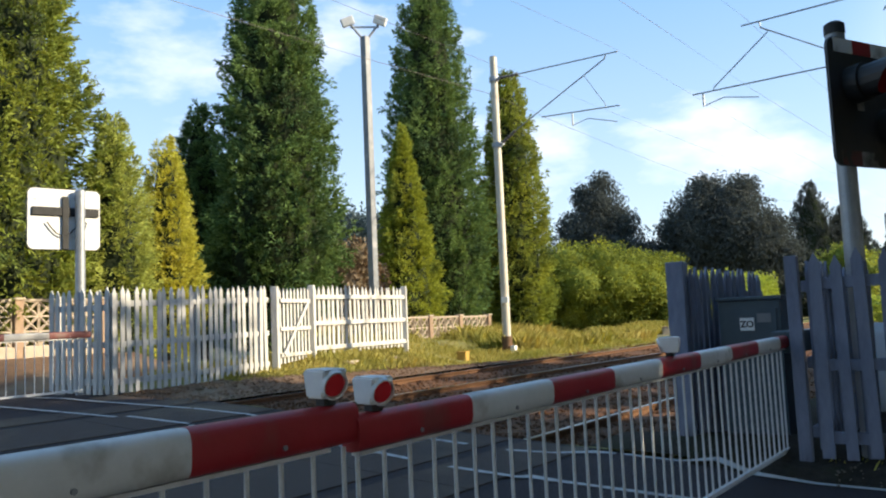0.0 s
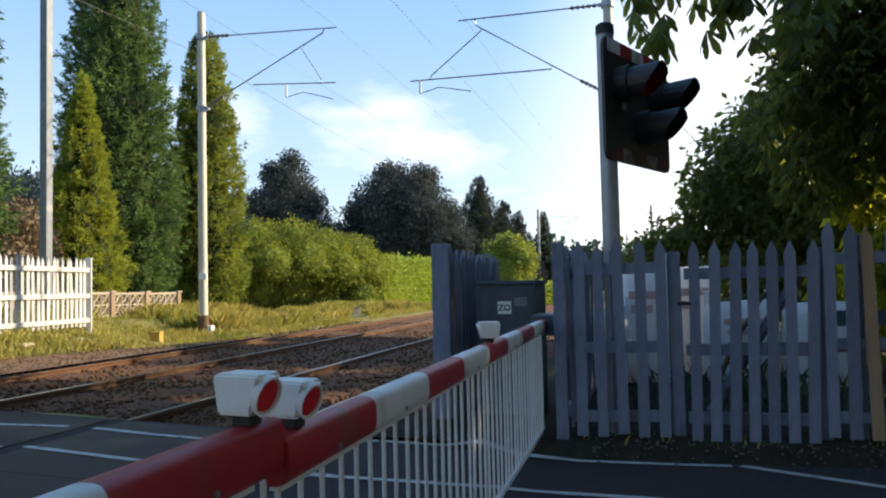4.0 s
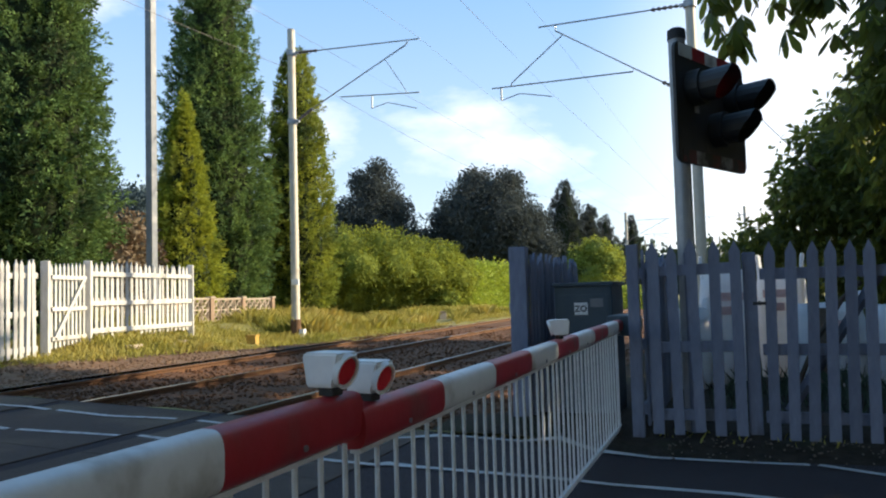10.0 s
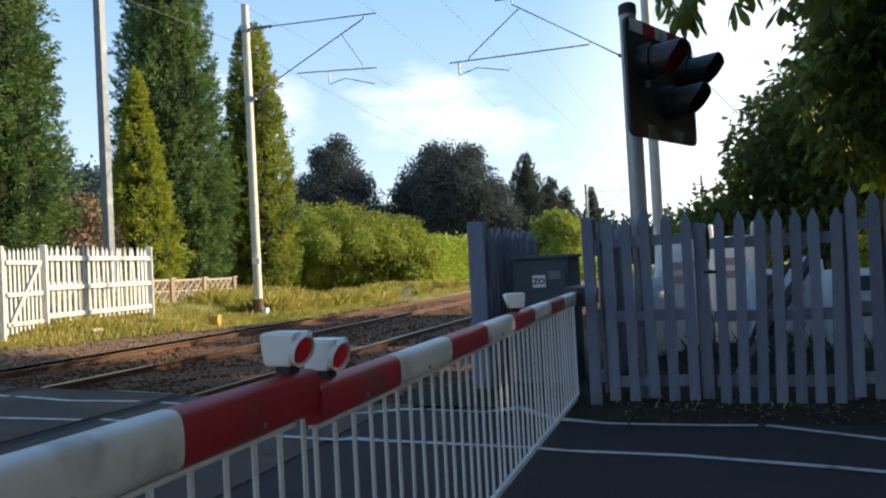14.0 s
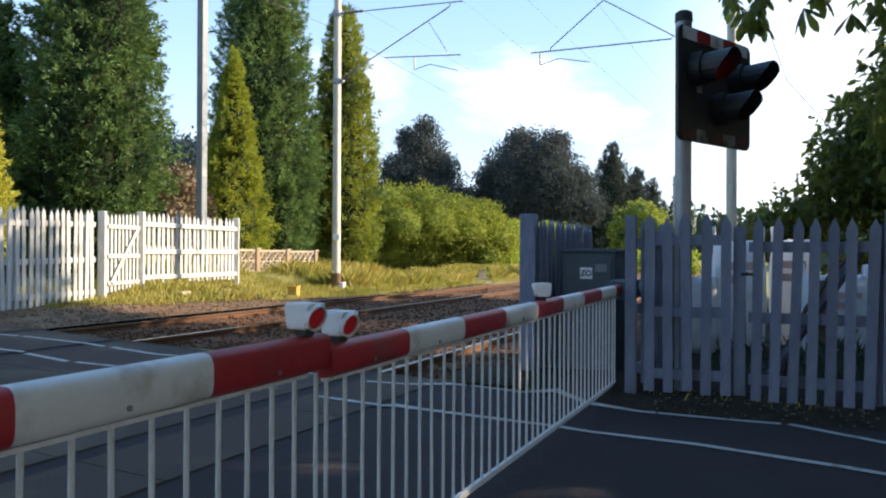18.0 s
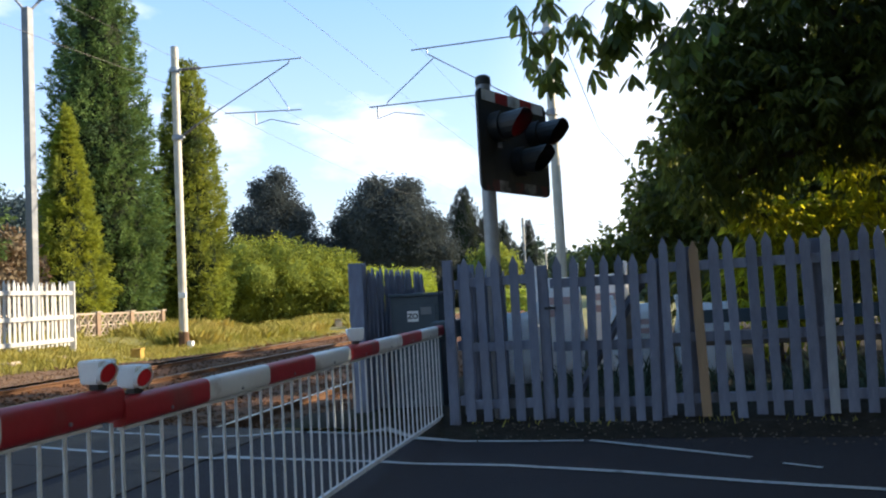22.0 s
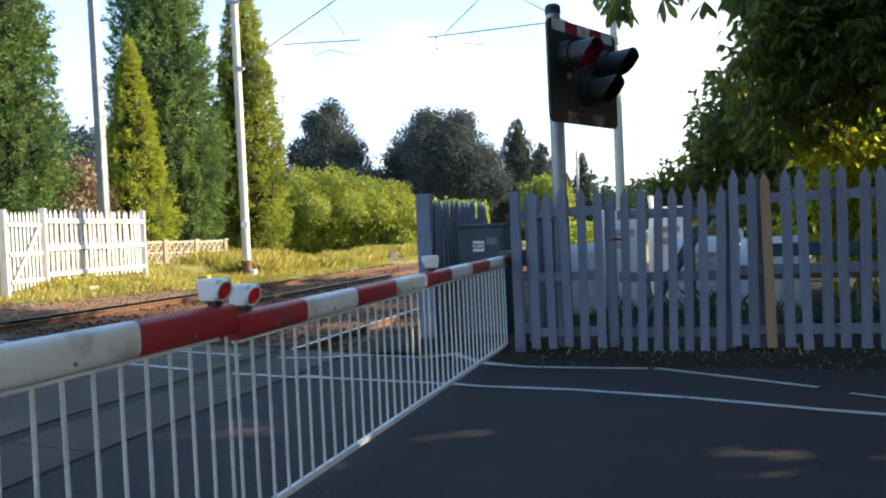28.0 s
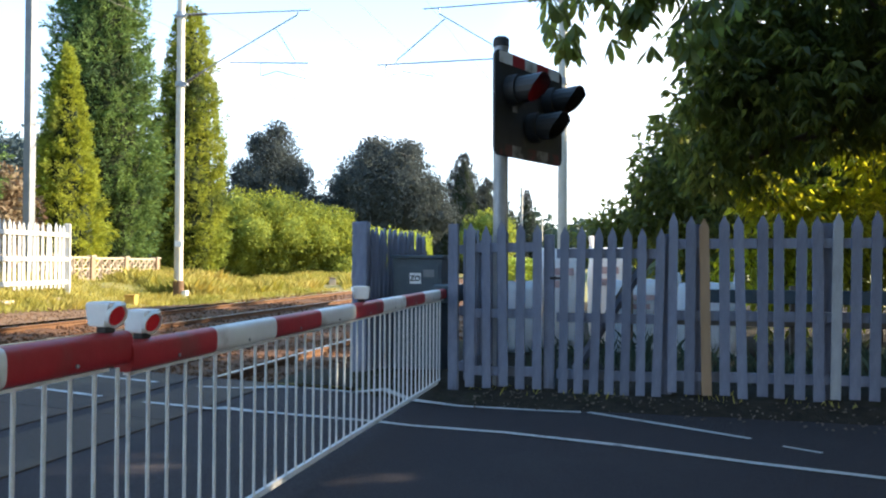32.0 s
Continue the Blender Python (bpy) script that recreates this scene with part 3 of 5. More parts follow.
def picket_fence(label, a, b, h, pitch, w, material, rails, posts=(), lean=1.0, seed=1, skipped=(), special=None, raise_z=0.03, post_h=None, drop=0.0, back=1):
    """Pickets on three rails from a to b (x, y, ground z), pickets on the side that faces -normal*back."""
    rnd = random.Random(seed)
    a, b = Vector(a), Vector(b)
    run = b - a
    length = run.xy.length
    yaw = math.degrees(math.atan2(run.y, run.x))
    f = thing("picket_fence", label, "fence", pose(a.x, a.y, a.z, 0, 0, yaw), group="picket fences")
    slope = run.z / length
    me = data_of(picket_mesh(w, h, 0.022, 0.09), "picket", material)
    me2 = data_of(picket_mesh(w, h, 0.022, 0.09), "picket", RAWWOOD)
    me3 = data_of(picket_mesh(w, h, 0.022, 0.09), "picket", FRESHP)
    n = int(length / pitch)
    for i in range(n + 1):
        if i in skipped:
            continue
        x = i * pitch + rnd.gauss(0, 0.008)
        use, text = (me2, "new bare wood picket") if special and i == special[0] else (me3, "freshly whitened picket") if special and i in special[1:] else (me, "")
        child("picket", use, f, pose(x, 0, slope * x + raise_z + rnd.gauss(0, 0.012) - drop * x, rnd.gauss(0, 0.4), rnd.gauss(0, 0.55) * lean, rnd.gauss(0, 1.5)) @ Matrix.Diagonal((rnd.uniform(0.93, 1.05), 1, rnd.uniform(0.985, 1.012), 1)), text)
    for z in rails:
        bm = B()
        box(bm, -0.03, length + 0.03, 0.013 * back if back > 0 else -0.058, 0.058 if back > 0 else -0.013, z - 0.045, z + 0.045, 0.006)
        for v in bm.verts:
            v.co.z += slope * v.co.x
        part("rail", bm, material, f)
    for px in posts:
        bm = B()
        ph = post_h or h - 0.05
        box(bm, px - 0.05, px + 0.05, 0.059 * back if back > 0 else -0.16, 0.16 if back > 0 else -0.059, -0.1 + slope * px, ph + slope * px, 0.01)
        part("post", bm, material, f)
    return f


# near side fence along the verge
picket_fence("tall aged white picket fence standing in the shade beside the road", (3.082, 7.78, 0.1), (10.2, 7.9, 0.14), 1.62, 0.1525, 0.085, SHADEP, (0.19, 0.74, 1.39), (0.21, 1.33, 3.2, 5.2, 7.0), seed=3, special=(2, 9), lean=1.0)
picket_fence("short aged white picket fence beside the gate in the shade", (1.215, 7.755, 0.08), (1.865, 7.765, 0.09), 1.57, 0.1625, 0.086, SHADEP, (0.19, 0.74, 1.37), (0.3,), seed=4, lean=1.0)
# narrow picket gate in the near fence
ng = thing("picket_gate", "sagging grey-white picket gate with a diagonal brace in the shade", "gate", pose(2.05, 7.775, 0.07))
me = data_of(picket_mesh(0.082, 1.57, 0.022, 0.09), "picket", SHADEP)
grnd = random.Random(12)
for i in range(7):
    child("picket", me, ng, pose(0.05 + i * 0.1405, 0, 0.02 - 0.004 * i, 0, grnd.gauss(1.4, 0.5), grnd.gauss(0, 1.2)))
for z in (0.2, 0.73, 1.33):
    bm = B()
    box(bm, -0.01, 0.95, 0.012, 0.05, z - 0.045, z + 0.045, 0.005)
    part("rail", bm, SHADEP, ng)
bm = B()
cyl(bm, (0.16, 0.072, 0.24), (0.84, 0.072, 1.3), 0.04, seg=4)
part("brace", bm, SHADEP, ng)
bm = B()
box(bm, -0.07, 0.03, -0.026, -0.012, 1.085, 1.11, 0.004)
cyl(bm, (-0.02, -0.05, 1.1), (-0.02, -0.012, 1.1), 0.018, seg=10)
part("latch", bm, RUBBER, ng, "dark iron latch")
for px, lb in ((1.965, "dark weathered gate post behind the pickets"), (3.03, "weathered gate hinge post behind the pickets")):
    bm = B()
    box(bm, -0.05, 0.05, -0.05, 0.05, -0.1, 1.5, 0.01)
    ob = part("gate_post", bm, SHADEP)
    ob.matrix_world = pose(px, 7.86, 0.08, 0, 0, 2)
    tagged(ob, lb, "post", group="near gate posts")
picket_fence("dark aged picket fence running back from the corner beside the machine", (1.12, 8.0, 0.08), (1.16, 10.4, 0.05), 1.55, 0.155, 0.085, SHADEP, (0.2, 0.75, 1.36), (1.2, 2.3), seed=6)
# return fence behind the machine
picket_fence("aged picket fence behind the barrier machine", (0.06, 8.27, 0.08), (0.12, 10.3, 0.05), 1.57, 0.12, 0.098, SHADEP, (0.2, 0.75, 1.36), (2.1,), seed=5)
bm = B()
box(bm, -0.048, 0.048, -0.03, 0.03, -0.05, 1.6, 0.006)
ob = part("end_post", bm, SHADEP)
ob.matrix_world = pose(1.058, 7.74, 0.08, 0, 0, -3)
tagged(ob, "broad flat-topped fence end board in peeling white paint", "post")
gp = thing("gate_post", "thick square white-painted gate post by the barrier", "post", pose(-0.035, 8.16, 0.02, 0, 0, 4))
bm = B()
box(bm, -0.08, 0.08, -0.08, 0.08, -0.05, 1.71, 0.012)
part("shaft", bm, SHADEP, gp)
bm = B()
box(bm, -0.092, -0.08, -0.05, 0.05, 1.1, 1.2, 0.003)
part("hinge", bm, STEEL, gp)

# far side fences
picket_fence("white picket fence dappled by tree shade beyond the tracks", (-8.2, 7.25, 0.38), (-8.45, 10.3, 0.43), 1.56, 0.125, 0.07, PICKET, (0.2, 0.75, 1.35), (0.05, 1.5, 2.95), seed=7)
picket_fence("short white picket fence by the far road edge", (-9.5, 6.95, 0.4), (-8.3, 7.2, 0.38), 1.55, 0.135, 0.085, PICKET, (0.2, 0.75, 1.3), (0.05, 1.15), seed=8)
picket_fence("white picket fence running beside the far track", (-8.83, 11.76, 0.66), (-9.15, 14.78, 0.655), 1.37, 0.142, 0.075, PICKET, (0.17, 0.66, 1.18), (), seed=9, lean=0.6, raise_z=0.04, back=-1)
for (x, y, z), h, lb in (((-9.19, 14.9, 0.6), 1.49, "white fence end post"), ((-8.79, 11.66, 0.62), 1.45, "white gate closing post"), ((-8.5, 10.5, 0.42), 1.6, "heavy white gate hinge post")):
    bm = B()
    box(bm, -0.062, 0.062, -0.062, 0.062, -0.05, h, 0.012)
    ob = part("fence_post", bm, PICKET)
    ob.matrix_world = pose(x, y, z, 0, 0, 32)
    tagged(ob, lb + " in the grass", "post", group="far fence posts")
# the picket gate with its diagonal brace
gt = thing("picket_gate", "closed white picket gate with a diagonal brace", "gate", pose(-8.52, 10.6, 0.56, 0, 0, math.degrees(math.atan2(0.98, -0.26))))
me = data_of(picket_mesh(0.055, 1.38, 0.02, 0.07), "picket", PICKET)
for i in range(9):
    child("picket", me, gt, pose(0.04 + i * 0.117, 0, 0.04 + 0.006 * i))
for z in (0.2, 0.68, 1.2):
    bm = B()
    box(bm, 0, 1.0, -0.05, -0.012, z - 0.035, z + 0.035, 0.005)
    part("rail", bm, PICKET, gt)
bm = B()
cyl(bm, (0.08, -0.055, 0.2), (0.94, -0.055, 1.2), 0.034, seg=4)
part("brace", bm, PICKET, gt)

# ---- half barriers ----


def half_barrier(label, x, y_tip, y_end, z_tip, z_end, first, h_tip=0.115, h_end=0.1, skirt_z=0.14, ground=0.0, lamps=(), paints=(RED, WHITE)):
    """A boom of 0.6 m red and white bands with its hanging skirt."""
    b = thing("crossing_barrier", label, "barrier", group="crossing barriers")
    L = y_end - y_tip
    s = 1 if L > 0 else -1
    n = int(abs(L) / 0.6) + 1
    for i in range(n):
        t0, t1 = i * 0.6 / abs(L), min(1.0, (i + 1) * 0.6 / abs(L))
        if t1 - t0 < 0.01:
            continue
        bm = B()
        ring = []
        cap = [(0.5 * math.copysign(abs(math.cos(q)) ** 0.62, math.cos(q)), 0.5 * math.copysign(abs(math.sin(q)) ** 0.62, math.sin(q))) for q in [2 * math.pi * (e + 0.5) / 24 for e in range(24)]]
        for t in (t0, t1):
            hh, zz = h_tip + (h_end - h_tip) * t, z_tip + (z_end - z_tip) * t
            ring.append([bm.verts.new((x + px * 0.085, y_tip + L * t, zz - hh / 2 + pz * hh)) for px, pz in cap])
        k = len(cap)
        for j in range(k):
            bm.faces.new((ring[0][j], ring[0][(j + 1) % k], ring[1][(j + 1) % k], ring[1][j]))
        ends = [bm.faces.new(ring[0][::-1]), bm.faces.new(ring[1])]
        bmesh.ops.recalc_face_normals(bm, faces=bm.faces)
        bmesh.ops.split_edges(bm, edges=list({e for q in ends for e in q.edges}))
        red = (i % 2 == 0) == (first == "red")
        part("boom_band", bm, paints[0] if red else paints[1], b, "red band" if red else "white band", smooth=True)
    # skirt
    sk = new("skirt")
    sk.parent = b
    bm = B()
    box(bm, x - 0.012, x + 0.012, min(y_tip, y_end) + 0.02, max(y_tip, y_end) - 0.1, skirt_z - 0.02, skirt_z + 0.012, 0.003)
    for v in bm.verts:
        v.co.z += ground
    part("bottom_rail", bm, ROD, sk)
    bm = B()
    box(bm, x - 0.016, x + 0.016, min(y_tip, y_end) + 0.02, max(y_tip, y_end) - 0.1, 0, 0.012)
    for v in bm.verts:
        t = (v.co.y - y_tip) / L
        v.co.z += z_tip + (z_end - z_tip) * t - (h_tip + (h_end - h_tip) * t) - 0.014
    part("hanger_rail", bm, ROD, sk)
    rod = None
    m = int((abs(L) - 0.12) / 0.1255)
    rnd = random.Random(4)
    for i in range(m + 1):
        y = y_tip + s * (0.03 + 0.1255 * i)
        t = (y - y_tip) / L
        top = z_tip + (z_end - z_tip) * t - (h_tip + (h_end - h_tip) * t) - 0.01
        lo = skirt_z + ground
        if rod is None:
            bm = B()
            cyl(bm, (0, 0, 0), (0, 0, 1), 0.0076, seg=8)
            rod = data_of(bm, "rod", ROD)
        child("rod", rod, sk, Matrix.Translation((x + rnd.gauss(0, 0.002), y, lo)) @ Euler((radians(rnd.gauss(0, 0.25)), 0, 0)).to_matrix().to_4x4() @ Matrix.Diagonal((1, 1, top - lo, 1)))
    # bolts along the lower edge
    for i in range(0, n):
        y = y_tip + s * (0.3 + 0.6 * i)
        if (y - y_end) * s > 0:
            break
        t = (y - y_tip) / L
        bm = B()
        cyl(bm, (x + 0.042, y, 0), (x + 0.047, y, 0), 0.008, seg=8)
        ob = part("bolt", bm, STEEL, b)
        ob.location.z = z_tip + (z_end - z_tip) * t - (h_tip + (h_end - h_tip) * t) * 0.75
    for ly, face in lamps:
        boom_lamp(b, x, ly, z_tip + (z_end - z_tip) * (ly - y_tip) / L, face)
    return b


def boom_lamp(b, x, y, z, face):
    """A hooded white lamp case on a rubber foot; its red lens looks along face (degrees)."""
    m = pose(x, y, z, 0, 0, face) @ Matrix.Diagonal((0.52, 0.62, 0.65, 1))
    bm = B()
    box(bm, -0.045, 0.045, -0.035, 0.035, 0.0, 0.035, 0.006)
    foot = part("lamp_foot", bm, RUBBER, b, "black rubber foot")
    foot.matrix_basis = m
    bm = B()
    prof = [(-0.1, 0.035), (0.066, 0.035), (0.118, 0.165), (0.1, 0.172), (-0.105, 0.172), (-0.118, 0.155)]
    lo = [bm.verts.new((px, -0.06 if pz < 0.1 else -0.068, pz)) for px, pz in prof]
    hi = [bm.verts.new((px, 0.06 if pz < 0.1 else 0.068, pz)) for px, pz in prof]
    k = len(prof)
    bm.faces.new(lo)
    bm.faces.new(hi)
    for j in range(k):
        bm.faces.new((lo[j], lo[(j + 1) % k], hi[(j + 1) % k], hi[j]))
    bmesh.ops.recalc_face_normals(bm, faces=bm.faces)
    bmesh.ops.bevel(bm, geom=list(bm.edges), offset=0.01, segments=2, affect="EDGES")
    case = part("lamp_case", bm, LAMPBOX, b, "white plastic lamp case")
    case.matrix_basis = m
    n = Vector((0.93, 0, -0.37))
    c = Vector((0.091, 0, 0.1))
    bm = B()
    e1 = Vector((0, 1, 0))
    e2 = n.cross(e1)
    rows = []
    for j in range(28):
        q = 2 * math.pi * j / 28
        w = e1 * math.cos(q) + e2 * math.sin(q)
        rows.append([bm.verts.new(c + w * r + n * d) for r, d in ((0.07, -0.012), (0.07, 0.022), (0.062, 0.022), (0.062, -0.012))])
    for j in range(28):
        for k in range(4):
            bm.faces.new((rows[j][k], rows[j][(k + 1) % 4], rows[(j + 1) % 28][(k + 1) % 4], rows[(j + 1) % 28][k]))
    bmesh.ops.recalc_face_normals(bm, faces=bm.faces)
    part("lens_ring", bm, LAMPBOX, case, "pale ring round the lens")
    bm = B()
    cyl(bm, c - n * 0.01, c + n * 0.012, 0.0615, 0.056, 28)
    part("lens", bm, LENS, case, "round red lens")


half_barrier("lowered red and white half barrier hung from the machine post", 0.88, 2.98, 8.1, 1.02, 1.045, "red", lamps=((3.09, -10), (5.6, 196)))
half_barrier("lowered red and white half barrier reaching across the near lane", 0.87, 2.99, -3.0, 1.06, 1.07, "red", h_tip=0.125, h_end=0.15, lamps=((2.89, -10),))
half_barrier("lowered red and white barrier on the far side", -8.55, 7.05, -2.0, 1.35, 1.36, "red", ground=0.36, h_tip=0.1, h_end=0.12, paints=(DULLRED, DULLWHITE))

# barrier machine
mc = thing("barrier_machine", "dark blue-grey steel barrier machine cabinet behind the fence", "cabinet", pose(0.24, 8.4, 0.05))
bm = B()
box(bm, 0, 0.54, 0, 0.75, 0.0, 1.3, 0.012)
part("body", bm, CABINET, mc)
bm = B()
box(bm, -0.02, 0.56, -0.02, 0.77, 1.3, 1.335, 0.008)
part("lid", bm, CABINET, mc)
bm = B()
box(bm, 0.035, 0.505, -0.012, -0.002, 0.1, 1.22, 0.004)
door = part("door", bm, CABINET, mc)
bm = B()
box(bm, 0.19, 0.315, -0.02, -0.013, 1.03, 1.145, 0.003)
zo = part("number_plate", bm, PLATE, door, "white plate with two black letters")
bm = B()
box(bm, 0.34, 0.46, -0.018, -0.013, 1.1, 1.18, 0.002)
part("label_plate", bm, POLE, door, "small dull grey plate")
tc = bpy.data.curves.new("letters", "FONT")
tc.body, tc.size, tc.extrude, tc.offset, tc.align_x = "ZO", 0.078, 0.001, 0.0022, "CENTER"
tm = bpy.data.meshes.new_from_object(new("letters_tmp", tc))
bpy.data.objects.remove(bpy.data.objects["letters_tmp"])
tm.materials.append(RUBBER)
child("letters", tm, door, pose(0.253, -0.0225, 1.062, 90, 0, 0))
bm = B()
box(bm, 0.545, 0.76, -0.38, 0.2, 0.85, 1.03, 0.015)
part("boom_arm", bm, CABINET, mc)
bm = B()
cyl(bm, (0.52, 0.1, 0.94), (0.79, 0.1, 0.94), 0.07, seg=16)
part("pivot", bm, STEEL, mc)
bm = B()
box(bm, -0.05, 0.67, -0.05, 0.8, -0.15, 0.03, 0.01)
part("plinth", bm, SLEEPER, mc)

# ---- road signals ----


def road_signal(label, m, bx, rear=False, W=1.26, H=1.0, z0=2.25, top=3.335, r=0.072):
    """A pole with a striped backboard, two red lamps over an amber one, all hooded. The board stands in the local yz plane and faces +x."""
    s = thing("road_signal", label, "traffic signal", m, group="road signals")
    bm = B()
    cyl(bm, (0, 0, -0.1), (0, 0, top), r, seg=20)
    part("pole", bm, STEEL, s, smooth=False)
    bm = B()
    cyl(bm, (0, 0, top), (0, 0, top + 0.08), r * 1.09, r * 1.06, 20)
    cyl(bm, (0, 0, top + 0.08), (0, 0, top + 0.1), r * 1.06, r * 0.7, 20)
    part("cap", bm, STEEL if rear else RUBBER, s)
    y0 = bx

    def slab(bm, ya, yb, za, zb, xa, xb, r):
        box(bm, xa, xb, ya, yb, za, zb)
        edges = [e for e in bm.edges if abs(e.verts[0].co.x - e.verts[1].co.x) > 1e-5]
        bmesh.ops.bevel(bm, geom=edges, offset=r, segments=5, affect="EDGES", profile=0.5)
    bm = B()
    slab(bm, y0, y0 + W, z0, z0 + H, 0.1, 0.125, 0.08)
    board = part("backboard", bm, BLACK, s, "black backboard")
    # striped border pieces
    n = 5
    for side in range(2):
        for k in range(n):
            a, b = k / n, (k + 1) / n
            bm = B()
            zc = z0 + (H - 0.115 if side else 0.005)
            box(bm, 0.126, 0.13, y0 + 0.07 + (W - 0.14) * a, y0 + 0.07 + (W - 0.14) * b, zc, zc + 0.11)
            part("border_stripe", bm, (RED if side else OLDRED) if (k + side) % 2 == 0 else (WHITE if side else OLDWHITE), board, "red reflective stripe" if (k + side) % 2 == 0 else "white reflective stripe")
    if not rear:
        # disc and plate stand in for a red glint and a pale reflection
        bm = B()
        cyl(bm, (0.125, y0 + 0.42, z0 + 0.62), (0.131, y0 + 0.42, z0 + 0.62), 0.03, seg=14)
        part("reflector", bm, RED, board, "red disc added for a lamp's glint")
        bm = B()
        box(bm, 0.1255, 0.13, y0 + 0.3, y0 + 0.38, z0 + 0.44, z0 + 0.56)
        part("number_plate", bm, OLDWHITE, board, "pale patch added for a reflection")
    if rear:
        bm = B()
        slab(bm, y0 + 0.01, y0 + W - 0.01, z0 + 0.01, z0 + H - 0.01, 0.088, 0.099, 0.08)
        part("back_plate", bm, LAMPBOX, s, "pale grey back of the board")
    for zz in (0.2, 0.8):
        bm = B()
        box(bm, 0.03, 0.1, -0.06, 0.06, z0 + zz - 0.03, z0 + zz + 0.03)
        part("bracket", bm, STEEL, s)
    for ly, lz, mt, nm in ((0.28, 0.64, LENS if rear else LENSLIT, "red"), (W - 0.28, 0.64, LENS, "red"), (W / 2 + 0.03, 0.33, AMBER, "amber")):
        bm = B()
        cyl(bm, (0.127, y0 + ly, z0 + lz), (0.24, y0 + ly, z0 + lz), 0.15, 0.15, 24)
        head = part("lamp_head", bm, BLACK, s, "black lamp housing")
        bm = B()
        cyl(bm, (0.241, y0 + ly, z0 + lz), (0.25, y0 + ly, z0 + lz), 0.115, 0.1, 24)
        part("lens", bm, mt, head, nm + " lens")
        # hood: upper three quarters of a cone-cut tube
        bm = B()
        rows = []
        for j in range(17):
            a = radians(-88 + 356 * j / 16)
            out = 0.1 + 0.16 * min(1.0, (1 + math.sin(a)) / 1.45)
            rows.append([bm.verts.new((0.24 + dx, y0 + ly + r * math.cos(a), z0 + lz + r * math.sin(a))) for dx, r in ((0, 0.125), (out, 0.132), (out, 0.126), (0, 0.119))])
        for j in range(16):
            for q in range(4):
                bm.faces.new((rows[j][q], rows[j][(q + 1) % 4], rows[j + 1][(q + 1) % 4], rows[j + 1][q]))
        bmesh.ops.recalc_face_normals(bm, faces=bm.faces)
        part("hood", bm, BLACK, head, "black lamp hood")
    return s, y0, z0, W, H


road_signal("road signal with a red and white bordered black board", pose(1.485, 7.905, 0.08, 0, 0, -24.65), -0.286)
fs, fy, fz, fw, fh = road_signal("road signal on the far side seen from its pale grey back", pose(-8.95, 7.12, 0.4, 0, 0, 168), -0.32, True, 1.04, 0.94, 2.19, 3.02)
bp = next(o for o in fs.children if o.name.startswith("back_plate"))
bm = B()
box(bm, 0.055, 0.086, fy + 0.03, fy + fw - 0.06, fz + 0.52, fz + 0.65, 0.01)
part("lamp_back", bm, RUBBER, bp, "dark lamp backs on a crossbar")
bm = B()
box(bm, 0.045, 0.084, fy + fw / 2 - 0.05, fy + fw / 2 + 0.04, fz + 0.01, fz + 0.82, 0.01)
part("lamp_back", bm, RUBBER, bp, "dark upright lamp back")
for yy, dz in ((fy + 0.22, 0.3), (fy + fw - 0.26, 0.34)):
    bm = B()
    y1 = 0.0
    tube(bm, [(0.05, yy + (y1 - yy) * t, fz + 0.55 - dz * math.sin(math.pi * (0.12 + 0.76 * t))) for t in (0, 0.15, 0.3, 0.45, 0.6, 0.75, 0.9, 1.0)], 0.012, 6)
    part("cable", bm, RUBBER, bp, "hanging black cable")

# ---- overhead line masts ----


def insulator(bm, a, b, r=0.05, n=5):
    a, b = Vector(a), Vector(b)
    cyl(bm, a, b, r * 0.45, seg=8)
    for i in range(n):
        c = a.lerp(b, (i + 0.5) / n)
        d = (b - a).normalized() * (b - a).length / n * 0.28
        cyl(bm, c - d, c + d, r, r * 0.7, 10)


